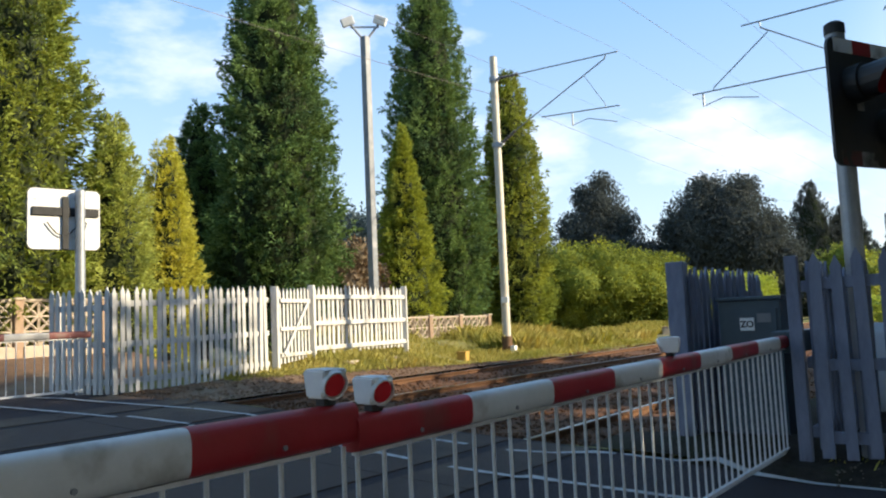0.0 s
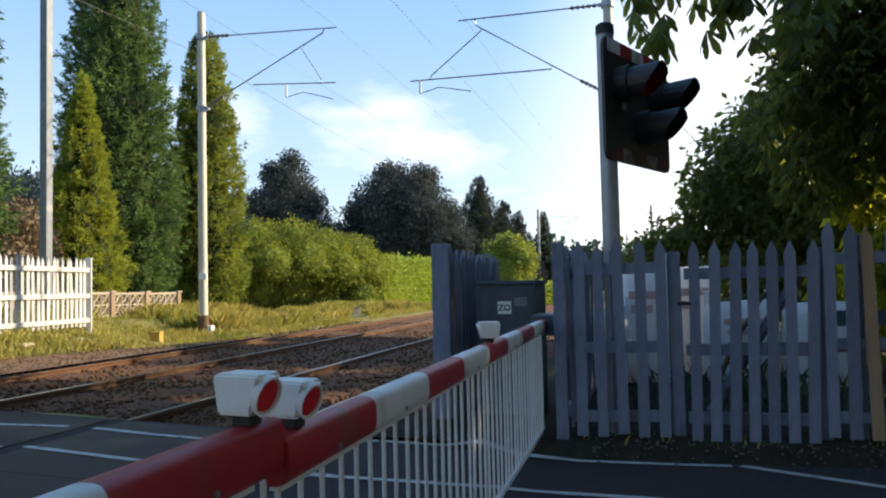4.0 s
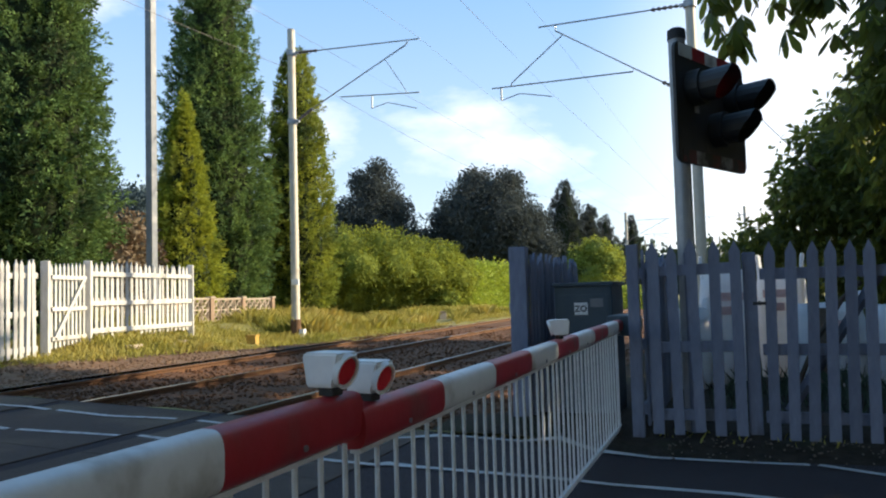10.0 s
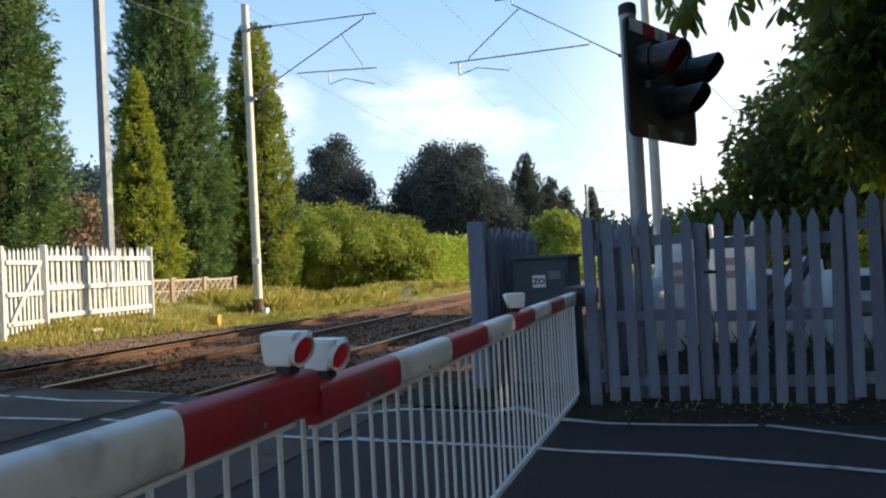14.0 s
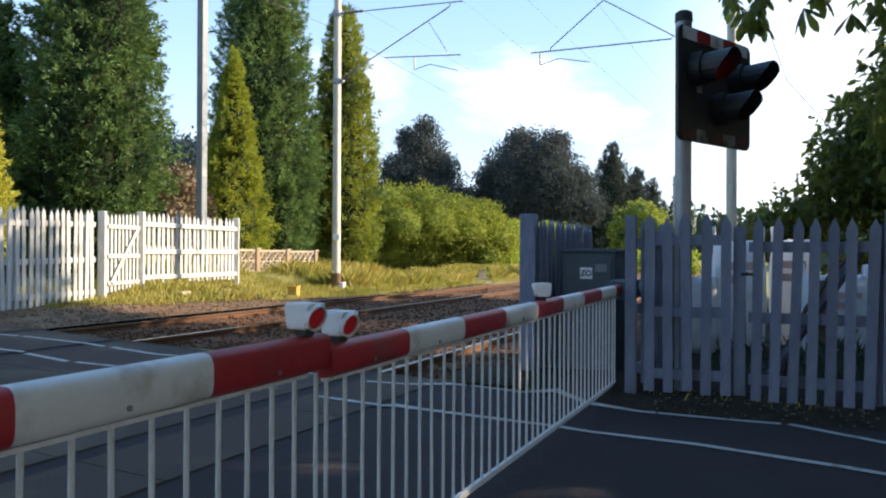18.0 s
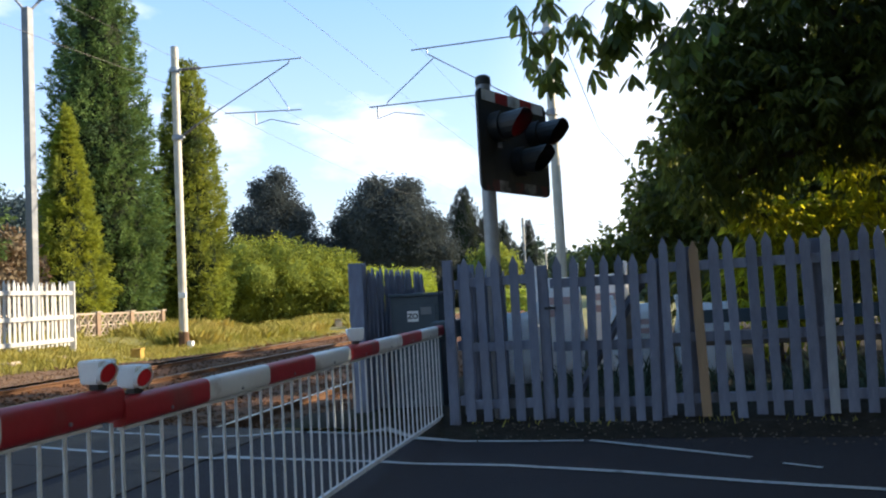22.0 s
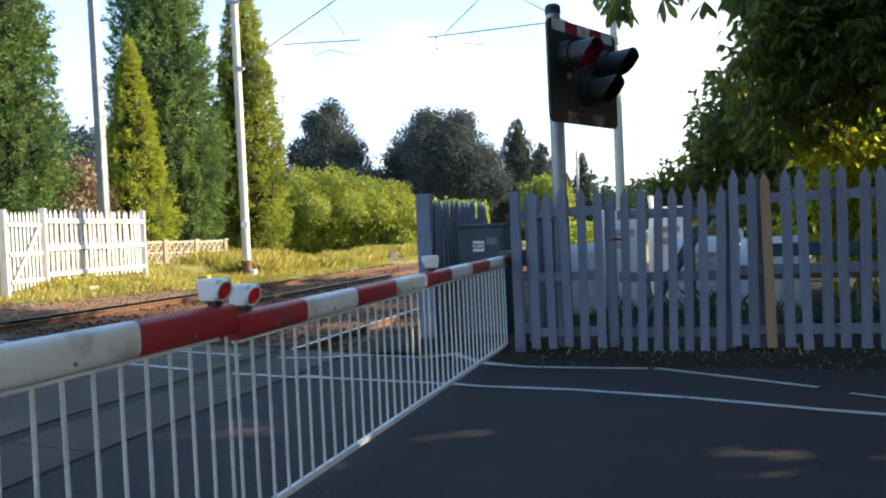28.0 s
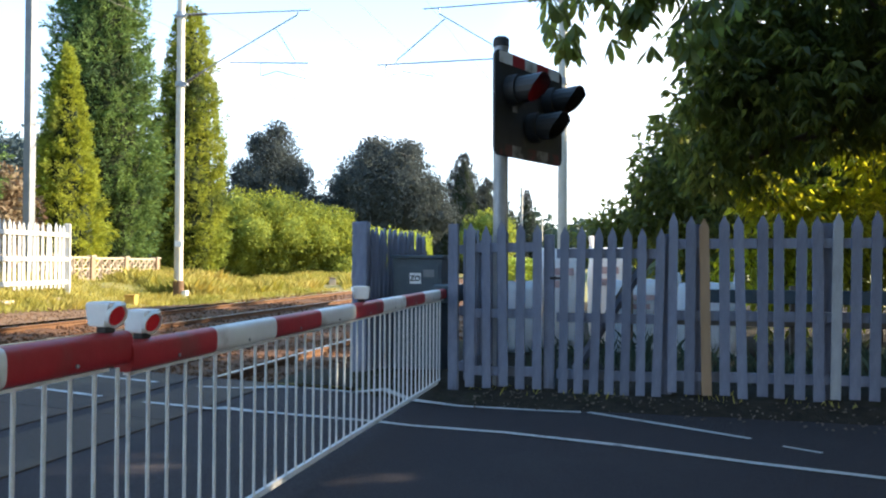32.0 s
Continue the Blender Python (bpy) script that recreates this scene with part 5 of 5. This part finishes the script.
def hedge(label, a, b, z, h, depth, material, seed, n=5000, size=0.14, top_wave=0.12, core_mat=None):
    rnd = np.random.RandomState(seed)
    a, b = Vector((*a, 0)), Vector((*b, 0))
    L = (b - a).length
    yaw = math.degrees(math.atan2((b - a).y, (b - a).x))
    t = thing("hedge", label, "hedge", pose(a.x, a.y, z, 0, 0, yaw), group="hedges")
    nx = max(4, int(L / 0.5))
    verts, faces = [], []
    prof = [(-0.5, 0), (-0.5, 0.45), (-0.44, 0.85), (-0.3, 1.0), (0.3, 1.0), (0.44, 0.85), (0.5, 0.45), (0.5, 0)]

    def swell(s, q):
        return 1 + top_wave * noise.noise(Vector((s * 0.7, q * 2.0, seed)))
    for i in range(nx + 1):
        s = L * i / nx
        for py, pz in prof:
            k = swell(s, py + pz) * 0.9
            verts.append((s, py * depth * k, pz * h * k))
    m = len(prof)
    for i in range(nx):
        for j in range(m - 1):
            faces.append((i * m + j, i * m + j + 1, (i + 1) * m + j + 1, (i + 1) * m + j))
    faces += [tuple(range(m)), tuple(range(nx * m, nx * m + m))[::-1]]
    raw("inner_hedge", verts, faces, core_mat or material, t)
    s = rnd.rand(n) * L
    th = rnd.rand(n) * (2 * h + depth)
    py = np.where(th < h, -0.5, np.where(th < h + depth, (th - h) / depth - 0.5, 0.5))
    pz = np.where(th < h, th / h, np.where(th < h + depth, 1.0, (th - h - depth) / h))
    k = np.array([swell(q, w + e) for q, w, e in zip(s, py, pz)]) * (0.97 + 0.06 * rnd.normal(size=n))
    places = np.stack([s, py * depth * k, pz * h * k], 1)
    ways = np.stack([rnd.normal(size=n) * 0.5, np.sign(py) * (np.abs(py) > 0.49) * 0.8, 0.35 + (pz > 0.98) * 0.7], 1) + rnd.normal(size=(n, 3)) * 0.4
    v, f = leaf_mesh(places, ways, size * (0.6 + 0.8 * rnd.rand(n)), 0.32, 0.1, rnd)
    crown_ob("foliage", v, f, material, t)
    return t


# tall conifers behind the far fence
conifer("broad olive-green conifer beside the far road", -15.0, 8.4, 0.4, 12.5, 2.6, L_OLIVE, 11, 20000, 0.6, 0.26)
conifer("slim golden conifer behind the far fence", -13.85, 11.7, 0.4, 5.5, 0.8, L_GOLD, 12, 9000, 0.45, 0.16)
conifer("light green conifer by the far fence", -13.65, 10.3, 0.4, 5.75, 1.0, L_PALE, 13, 9000, 0.5, 0.17)
conifer("dark conifer partly hidden behind a taller one", -18.15, 15.65, 0.4, 8.0, 1.9, L_DARK, 14, 10000, 0.7, 0.25)
conifer("very tall dense dark green conifer", -15.6, 16.6, 0.4, 14.2, 2.35, L_DARK, 15, 26000, 0.5, 0.25)
conifer("short yellow-green conifer in the sun", -14.25, 20.97, 0.4, 7.5, 1.5, L_GOLD2, 16, 11000, 0.92, 0.2)
conifer("very tall dense dark conifer lit from one side", -15.8, 24.6, 0.3, 15.0, 2.35, L_DARK, 17, 26000, 0.47, 0.26)
conifer("tall lighter green conifer beside the mast", -14.6, 28.3, 0.3, 11.2, 1.8, L_OLIVE, 18, 16000, 0.5, 0.26)
conifer("dark conifer in the distance", -11.1, 65, 0, 10.5, 4.3, L_HAZED, 19, 9000, 0.8, 0.3)
conifer("smaller dark conifer in the distance", -9.3, 66, 0, 8.4, 3.2, L_HAZED, 20, 7000, 0.8, 0.3)
conifer("small dark conifer in the distance beside the line", -8.2, 67, 0, 7.5, 2.6, L_HAZED, 21, 5000, 0.8, 0.28)
conifer("dark conifer close to the far mast", -6.6, 72, 0, 7.9, 1.7, L_HAZED, 22, 4000, 0.8, 0.26)

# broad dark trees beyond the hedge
broadleaf("broad dark copper-leaved tree in the distance", -15.9, 58, 0, 11.3, [(0, 0, 6.5, 3.6, 0.9), (-2.2, 0, 5.4, 2.6, 0.9), (2.3, 0, 5.2, 2.6, 0.9), (0.6, 0, 8.7, 2.3, 0.85), (-1.2, -1, 7.8, 2.2, 0.9), (2.0, -1, 7.0, 2.2, 0.9), (-3.4, 0, 7.2, 1.2, 0.9), (1.9, 0, 9.7, 1.1, 0.9), (-0.9, 0, 10.1, 1.1, 0.9), (3.7, 0, 6.6, 1.2, 0.9), (-4.2, 0, 5.6, 1.1, 0.9), (4.6, 0, 4.6, 1.1, 0.9)], L_HAZED, 31, 60000, 0.17, 0.35, 0.62)
broadleaf("dark open-crowned tree in the distance", -24.4, 55.5, 0, 11.8, [(0, 0, 7.5, 2.5, 1.0), (-1.6, 0, 6.0, 2.2, 1), (1.5, 0, 5.8, 2.3, 1), (0.3, 0, 9.6, 1.7, 1), (3.0, 0, 5.0, 1.9, 0.8), (0.6, 0, 11.2, 0.8, 1), (-2.3, 0, 8.0, 1.0, 1), (2.2, 0, 8.0, 1.1, 1), (4.6, 0, 4.4, 1.2, 0.9), (-1.0, 0, 10.4, 0.8, 1)], L_HAZED, 32, 40000, 0.17, 0.3, 0.55)
SHRUB = [(0, 0, 1.3, 1.35, 1.0), (-0.9, -0.3, 2.2, 1.1, 1.0), (0.8, -0.4, 2.3, 1.15, 1.0), (0.1, -0.2, 3.2, 1.05, 0.95), (-0.7, 0.5, 1.1, 1.2, 0.9)]
for k, (x, y, sc) in enumerate(((-17.7, 34.9, 1.02), (-16.3, 35.9, 1.18), (-15.0, 37.2, 1.2), (-13.8, 38.5, 1.08), (-12.9, 39.9, 1.02))):
    broadleaf("bushy green garden shrub in a sunlit row", x, y, 0.1, 3.9, [(a * sc, b * sc, c * sc * 0.93, r * sc, q * 0.95) for a, b, c, r, q in SHRUB], L_HEDGE, 70 + k, 24000, 0.115, 0.08, 0.72, 0.1, 0.34, 0.6, category="shrub")
broadleaf("small dark bush beside the line", -12.6, 38.7, 0.1, 1.8, [(0, 0, 0.8, 0.9, 0.9), (0.5, 0, 1.1, 0.7, 0.9)], L_OLIVE, 76, 1800, 0.18, 0.05, 0.75, 0.1, 0.3, 0.4, category="shrub")
broadleaf("light green bush beyond the barrier machine", -7.4, 56, 0.0, 4.9, [(0, 0, 2.2, 1.7, 0.95), (0.9, 0, 3.3, 1.2, 0.95), (-0.9, 0, 3.1, 1.2, 0.95), (0.2, -0.4, 4.1, 0.9, 0.95)], L_OLIVE, 77, 12000, 0.18, 0.1, 0.78, 0.1, 0.32, 0.8, category="shrub")
hedge("neatly trimmed yellow-green hedge in the sun", (-12.1, 40.9), (-10.9, 51.0), 0.1, 2.75, 1.2, L_BRIGHT, 42, 14000, 0.16, 0.04)
hedge("trimmed yellow-green hedge behind the machine", (-6.4, 48), (-3.2, 51), 0.0, 1.3, 1.4, L_BRIGHT, 43, 2500, 0.18, 0.05)
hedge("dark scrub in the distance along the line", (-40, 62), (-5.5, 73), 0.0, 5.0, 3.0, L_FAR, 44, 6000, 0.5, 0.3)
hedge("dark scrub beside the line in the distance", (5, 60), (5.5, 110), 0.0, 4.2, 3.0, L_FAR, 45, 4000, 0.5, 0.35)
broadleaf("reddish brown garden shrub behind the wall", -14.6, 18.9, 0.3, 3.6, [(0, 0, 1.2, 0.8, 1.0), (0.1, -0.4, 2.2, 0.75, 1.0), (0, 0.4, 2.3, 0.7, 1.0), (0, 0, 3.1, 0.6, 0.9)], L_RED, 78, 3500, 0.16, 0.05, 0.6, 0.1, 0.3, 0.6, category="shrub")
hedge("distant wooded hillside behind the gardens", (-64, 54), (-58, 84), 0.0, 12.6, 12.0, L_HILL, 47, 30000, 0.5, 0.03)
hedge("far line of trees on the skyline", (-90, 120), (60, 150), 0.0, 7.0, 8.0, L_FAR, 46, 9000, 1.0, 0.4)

# the big chestnut over the near fence and the shade behind it
def hand_leaves(clumps, n, size, seed, droop=0.55):
    """Hand-shaped leaves on uneven clumps: six drooping leaflets to a stalk."""
    rnd = np.random.RandomState(seed)
    w = np.array([c[3] ** 2 for c in clumps])
    pick = rnd.choice(len(clumps), n, p=w / w.sum())
    c = np.array(clumps)[pick]
    d = rnd.normal(size=(n, 3))
    d /= np.linalg.norm(d, axis=1, keepdims=True)
    lob = np.array([noise.noise(Vector(q * 2.2 + k)) + 0.6 * noise.noise(Vector(q * 6.0 + k)) for q, k in zip(d, pick[:, None] * 1.7)])
    rr = c[:, 3] * (0.86 + 0.42 * lob + 0.1 * rnd.normal(size=n).clip(-2, 1.5)) * (1 - 0.5 * (rnd.rand(n) < 0.3) * rnd.rand(n))
    hub = c[:, :3] + d * rr[:, None] * np.stack([np.ones(n), np.ones(n), c[:, 4]], 1)
    tilt = d * 0.7 + rnd.normal(size=(n, 3)) * 0.25
    turn = rnd.rand(n) * 6.28
    big = size * (0.7 + 0.6 * rnd.rand(n))
    places, ways, sizes = [], [], []
    for k in range(6):
        a = turn + math.radians(52) * k
        ways.append(np.stack([np.cos(a), np.sin(a), np.full(n, -droop)], 1) + tilt * 0.6)
        places.append(hub)
        sizes.append(big * (1.0 if k in (1, 2, 3, 4) else 0.75))
    return leaf_mesh(np.concatenate(places), np.concatenate(ways), np.concatenate(sizes), 0.17, 0.35, rnd)


# last two clumps sit out of view, added to shade tracks and far fence
CHEST = [(-3.5, -0.7, 3.5, 0.8, 0.9), (-3.2, -0.6, 4.6, 0.7, 0.9), (-3.3, -0.7, 2.7, 0.65, 0.9), (-2.9, -0.6, 4.2, 1.15, 0.9), (-2.1, -0.6, 5.4, 1.4, 0.9), (-2.4, -0.9, 3.5, 1.0, 0.8), (-1.1, -0.8, 3.75, 1.3, 0.8), (0.4, -0.8, 3.85, 1.4, 0.8), (2.0, -0.6, 3.95, 1.5, 0.8), (-0.6, -0.6, 5.6, 1.9, 0.9), (1.4, -0.4, 5.8, 2.1, 0.9), (3.1, -0.4, 5.4, 2.0, 0.9), (-0.2, -0.2, 7.8, 2.3, 0.9), (2.2, 0.0, 7.8, 2.3, 0.9), (-0.6, 2.6, 6.7, 1.4, 0.9), (-1.0, 3.0, 8.4, 1.5, 0.9)]
chestnut = broadleaf("large overhanging chestnut tree behind the fence", 7.4, 12.7, 0, 10.0, CHEST, L_CHEST, 51, 9000, 0.14, 0.28, 0.36, 0.6, 0.24)
hv, hf = hand_leaves(CHEST, 9500, 0.19, 52)
crown_ob("hand_leaves", hv, hf, L_CHEST, chestnut)


def palm_leaf(bm, at, yaw, tilt, size):
    """Five to seven drooping leaflets on one stalk."""
    m = Matrix.Translation(at) @ Euler((0, tilt, yaw)).to_matrix().to_4x4()
    for k in range(6):
        a = radians(-125 + 50 * k)
        L = size * (1.0 if 1 <= k <= 4 else 0.7)
        d, n = Vector((math.cos(a) * 0.8, math.sin(a) * 0.8, -0.75)), Vector((-math.sin(a), math.cos(a), 0))
        pts = [(0.0, 0.0), (0.4, 0.12), (0.7, 0.2), (0.9, 0.13), (1.0, 0.0)]
        up = [bm.verts.new(m @ (d * L * t + n * L * w + Vector((0, 0, -0.3 * L * t * t)))) for t, w in pts]
        dn = [bm.verts.new(m @ (d * L * t - n * L * w + Vector((0, 0, -0.3 * L * t * t)))) for t, w in pts[1:-1]]
        bm.faces.new(up + dn[::-1])


srnd = random.Random(8)
for pts in ([(4.8, 11.6, 6.6), (2.7, 10.3, 5.7), (1.9, 10.0, 5.1), (1.72, 10.0, 4.4)], [(4.8, 11.6, 6.3), (3.0, 10.2, 5.3), (2.45, 10.0, 4.8), (2.15, 9.95, 4.2)], [(4.9, 11.6, 6.1), (3.4, 10.2, 5.2), (3.0, 10.0, 4.8), (2.62, 10.0, 4.4)], [(5.0, 11.6, 5.6), (3.9, 10.5, 4.8), (3.5, 10.1, 4.4), (3.25, 10.0, 4.1)]):
    bm = B()
    tube(bm, [Vector(q) - Vector((7.4, 12.7, 0)) for q in pts], 0.007, 6)
    twig = part("twig", bm, BARK, chestnut)
    for a, b in zip(pts[1:], pts[2:]):
        for k in range(11):
            bm = B()
            q = Vector(a).lerp(Vector(b), srnd.random() * 1.1) - Vector((7.4, 12.7, 0))
            palm_leaf(bm, q + Vector((srnd.gauss(0, 0.15), srnd.gauss(0, 0.15), srnd.gauss(-0.14, 0.09))), srnd.uniform(0, 6.28), srnd.uniform(-0.3, 0.5), srnd.uniform(0.19, 0.29))
            part("hand_leaf", bm, L_CHEST, twig)
YARD_TREE = [(-1.9, 0, 4.0, 1.35, 0.9), (-2.0, -0.3, 3.0, 1.2, 0.9), (-0.9, 0.2, 5.0, 1.4, 0.85), (0.4, 0, 4.6, 1.7, 0.9), (-0.6, -0.6, 2.6, 1.5, 0.9), (1.8, 0, 5.0, 1.8, 0.9), (1.4, -0.2, 3.0, 1.5, 0.9), (-3.4, 0.4, 2.3, 0.9, 0.8), (-4.2, 0.6, 1.9, 0.8, 0.8), (-2.6, -0.2, 3.4, 1.0, 0.85), (-1.7, -0.4, 1.4, 1.2, 0.8)]
# hidden tree, put here only to throw broken shade on the tracks
SHADE_TREE = [(-0.4, -0.6, 4.2, 1.5, 0.9), (0.5, 0.8, 4.8, 1.6, 0.9), (-0.4, -1.2, 5.4, 0.9, 0.9), (0.2, 2.2, 5.2, 1.5, 0.9), (0.9, -0.4, 7.4, 1.2, 0.9)]
broadleaf("hidden leafy tree added behind the chestnut for shade", 9.7, 18.6, 0, 6.6, SHADE_TREE, L_CHEST, 64, 6500, 0.22, 0.22, 0.3, 0.5, 0.26)
broadleaf("spreading leafy tree beyond the bulk bags", 6.3, 20.4, 0, 6.4, YARD_TREE, L_CHEST, 60, 22000, 0.2, 0.2, 0.62, 0.5, 0.26)
# unseen trees beside the road and the yard, added to block sun and skylight
BIG = [(-2.4, 0, 4.6, 2.1, 0.9), (2.2, 0.5, 4.8, 2.3, 0.9), (0, -2.0, 5.2, 2.2, 0.9), (0, 1.8, 5.6, 2.4, 0.9), (0, 0, 8.0, 2.9, 0.9)]
# gaps between these clumps are set to let sun dapple boom and road
DAPPLE = [(-2.4, -0.3, 4.9, 1.3, 0.9), (2.8, -0.4, 4.4, 1.4, 0.9), (0, -2.0, 5.2, 2.0, 0.9), (-0.2, 0.6, 6.3, 1.7, 0.9), (0.2, 2.6, 3.3, 1.2, 0.9), (0, 0, 8.4, 2.5, 0.9), (0, 0.9, 3.9, 0.45, 0.9), (0.3, 0.5, 3.0, 0.4, 0.9), (-0.3, 1.4, 4.4, 0.5, 0.9), (0.2, 2.0, 4.6, 0.5, 0.9), (0, 1.5, 3.2, 0.4, 0.9), (0.1, 2.4, 6.3, 0.5, 0.9), (0.1, 3.9, 5.2, 0.5, 0.9), (0, 3.1, 4.4, 0.75, 0.9), (0, 2.3, 4.0, 0.5, 0.9), (0, 2.2, 5.4, 0.5, 0.9), (0, 2.75, 5.15, 0.4, 0.9), (0, 3.1, 6.5, 0.6, 0.9), (0, 3.75, 5.9, 0.5, 0.9), (0, 3.1, 5.2, 0.3, 0.9), (0, 4.4, 6.4, 0.7, 0.9), (0, 3.2, 7.5, 0.7, 0.9), (0, 2.5, 7.3, 0.6, 0.9)]
broadleaf("unseen open-crowned tree added to dapple the road", 10.2, 6.9, 0, 10.5, DAPPLE, L_CHEST, 54, 11000, 0.26, 0.3, 0.7)
broadleaf("unseen leafy tree added overhead to shade the road", 7.6, 1.6, 0, 10.5, BIG + [(-3.5, 3.0, 7.0, 1.9, 0.8), (-1.0, 4.2, 7.0, 2.0, 0.8), (-5.0, 0.5, 7.0, 1.9, 0.8), (-3.2, -1.6, 6.6, 2.0, 0.8), (-1.9, 2.2, 4.4, 1.8, 0.8), (-0.4, 3.6, 4.4, 1.7, 0.8), (-2.2, 0.2, 4.6, 1.8, 0.8)], L_CHEST, 55, 16000, 0.28, 0.3, 0.62)
broadleaf("unseen leafy tree added at the road side for shade", 8.2, -4.6, 0, 10.5, BIG, L_CHEST, 56, 11000, 0.28, 0.3, 0.62)
broadleaf("unseen leafy tree added near the road edge for shade", 3.2, -7.2, 0, 10.5, BIG, L_CHEST, 57, 9000, 0.3, 0.3, 0.62)
broadleaf("unseen leafy tree added beyond the near lane for shade", -4.5, -11.5, 0, 10.5, BIG, L_CHEST, 58, 7000, 0.3, 0.3, 0.62)
broadleaf("unseen leafy tree added behind the road edge for shade", 8.0, -12.5, 0, 10.5, BIG, L_CHEST, 59, 7000, 0.3, 0.3, 0.62)
broadleaf("unseen leafy tree added along the fence to shade the verge", 12.6, 10.4, 0, 9.5, [(-2.4, -0.6, 2.2, 1.3, 0.9), (-1.0, 0.8, 3.4, 1.6, 0.9), (1.6, 0.8, 3.0, 1.6, 0.9)], L_CHEST, 66, 7000, 0.24, 0.28, 0.3)
# another hidden tree, its clumps placed to shade the track bed
SHADE_FAR = [(-0.6, -0.8, 6.6, 1.5, 0.9), (0.9, 0.8, 7.4, 1.5, 0.9), (-0.3, 1.5, 6.3, 1.3, 0.9), (0.4, -1.9, 7.6, 1.2, 0.9), (0.1, 0.2, 8.3, 1.1, 0.8), (-0.7, 2.4, 7.6, 1.0, 0.9), (0.6, -0.2, 5.6, 1.2, 0.9)]
broadleaf("hidden leafy tree added far behind the chestnut for shade", 10.2, 23.2, 0, 9.3, SHADE_FAR, L_CHEST, 67, 9000, 0.26, 0.28, 0.55)
SAPLING = [(0, 0, 1.2, 0.6, 1.1), (0.35, 0.1, 2.0, 0.65, 1.0), (-0.4, 0, 1.8, 0.6, 1.0), (0.1, -0.1, 2.7, 0.6, 0.9), (-0.2, 0.1, 3.2, 0.5, 0.9)]
for k, (x, y) in enumerate(((4.8, 12.4), (5.6, 12.8), (6.4, 13.4), (7.3, 13.8), (8.4, 13.5), (9.6, 13.9), (7.9, 15.0))):
    low = 0.72 if x < 6 else 1.0
    sap_clumps = [(a, b, c * low, r * (0.5 + 0.5 * low), q) for a, b, c, r, q in SAPLING]
    sap = broadleaf("leafy backlit sapling behind the fence", x, y, 0, 3.4, sap_clumps, L_SAP, 80 + k, 700, 0.15, 0.035, 0, 0.7, 0.26, 0.9, category="sapling")
    hv, hf = hand_leaves(sap_clumps, 260, 0.17, 90 + k)
    crown_ob("hand_leaves", hv, hf, L_SAP, sap)


def grass(name, n, place, hmin, hmax, label, material=L_GRASS, seed=61):
    rnd = np.random.RandomState(seed)
    verts, faces = [], []
    for k in range(n):
        x, y, z = place(rnd)
        hgt = rnd.uniform(hmin, hmax) * (0.75 + 0.55 * noise.noise(Vector((x * 0.7, y * 0.45, seed))) + 0.25 * noise.noise(Vector((x * 2.6, y * 2.6, seed))))
        a = rnd.uniform(0, 6.28)
        w = (0.0025 + 0.0035 * rnd.rand()) * (1.5 if hmax < 0.3 else 1.0)
        lx, ly = rnd.normal(0, 0.35, 2) * hgt
        dx, dy = math.cos(a) * w, math.sin(a) * w
        verts += [(x - dx, y - dy, z), (x + dx, y + dy, z), (x + lx * 0.4 + dx * 0.7, y + ly * 0.4 + dy * 0.7, z + hgt * 0.6), (x + lx, y + ly, z + hgt)]
        faces += [(4 * k, 4 * k + 1, 4 * k + 2), (4 * k, 4 * k + 2, 4 * k + 3)]
    return tagged(raw(name, verts, faces, material), label, "grass", kind="stuff")


def worn_patch(x, y):
    """The bare strip beside the marker block."""
    return 26.5 < y < 32.3 and abs(x + 9.85 - 0.4 * (32.0 - y)) < 0.4


def bank_place(rnd):
    while True:
        y = 9.2 + 30 * rnd.rand() ** 1.5
        x = rail_path(-7.2, y) - 0.8 * smooth01((11.5 - y) / 2.5) - 6.4 * rnd.rand() ** 1.1
        if noise.noise(Vector((x * 0.8, y * 0.8, 7))) + rnd.rand() * 0.9 > 0.25 and math.hypot(x + 8.3, y - 15.9) > 0.7 and not worn_patch(x, y):
            return x, y, ground_top(x, y) - 0.02


grass("rough_grass", 105000, bank_place, 0.05, 0.25, "rough sunlit grass on the bank beyond the tracks")


def tall_place(rnd):
    while True:
        y = 14.4 + 26 * rnd.rand() ** 1.1
        x = rail_path(-8.3, y) - 4.6 * rnd.rand()
        if (y > 19.2 or x < -10.0) and noise.noise(Vector((x * 0.6, y * 0.6, 2))) + 0.5 * noise.noise(Vector((x * 2, y * 2, 2))) + 0.35 * smooth01((y - 18) / 3) > 0.12 + 0.3 * rnd.rand() and math.hypot(x + 8.6, y - 16.1) > 0.5 and not worn_patch(x, y):
            return x, y, ground_top(x, y) - 0.02


grass("tall_grass", 80000, tall_place, 0.15, 0.6, "tall seeding grass and weeds near the mast", L_GRASS, 63)


def verge_place(rnd):
    while True:
        x = rnd.uniform(1.2, 9.5)
        if noise.noise(Vector((x * 2.2, 0, 8))) + rnd.rand() * 0.5 > 0.35:
            return x, 7.77 + rnd.normal(0, 0.1), 0.09


def yard_place(rnd):
    while True:
        x, y = rnd.uniform(1.6, 9.5), rnd.uniform(8.5, 10.6)
        if noise.noise(Vector((x * 1.1, y * 1.1, 4))) + rnd.rand() * 0.6 > 0.1:
            return x, y, 0.1


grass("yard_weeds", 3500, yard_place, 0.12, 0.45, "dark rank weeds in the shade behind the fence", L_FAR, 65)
grass("verge_weeds", 260, verge_place, 0.03, 0.11, "sparse weeds along the foot of the fence", L_GRASS, 62)
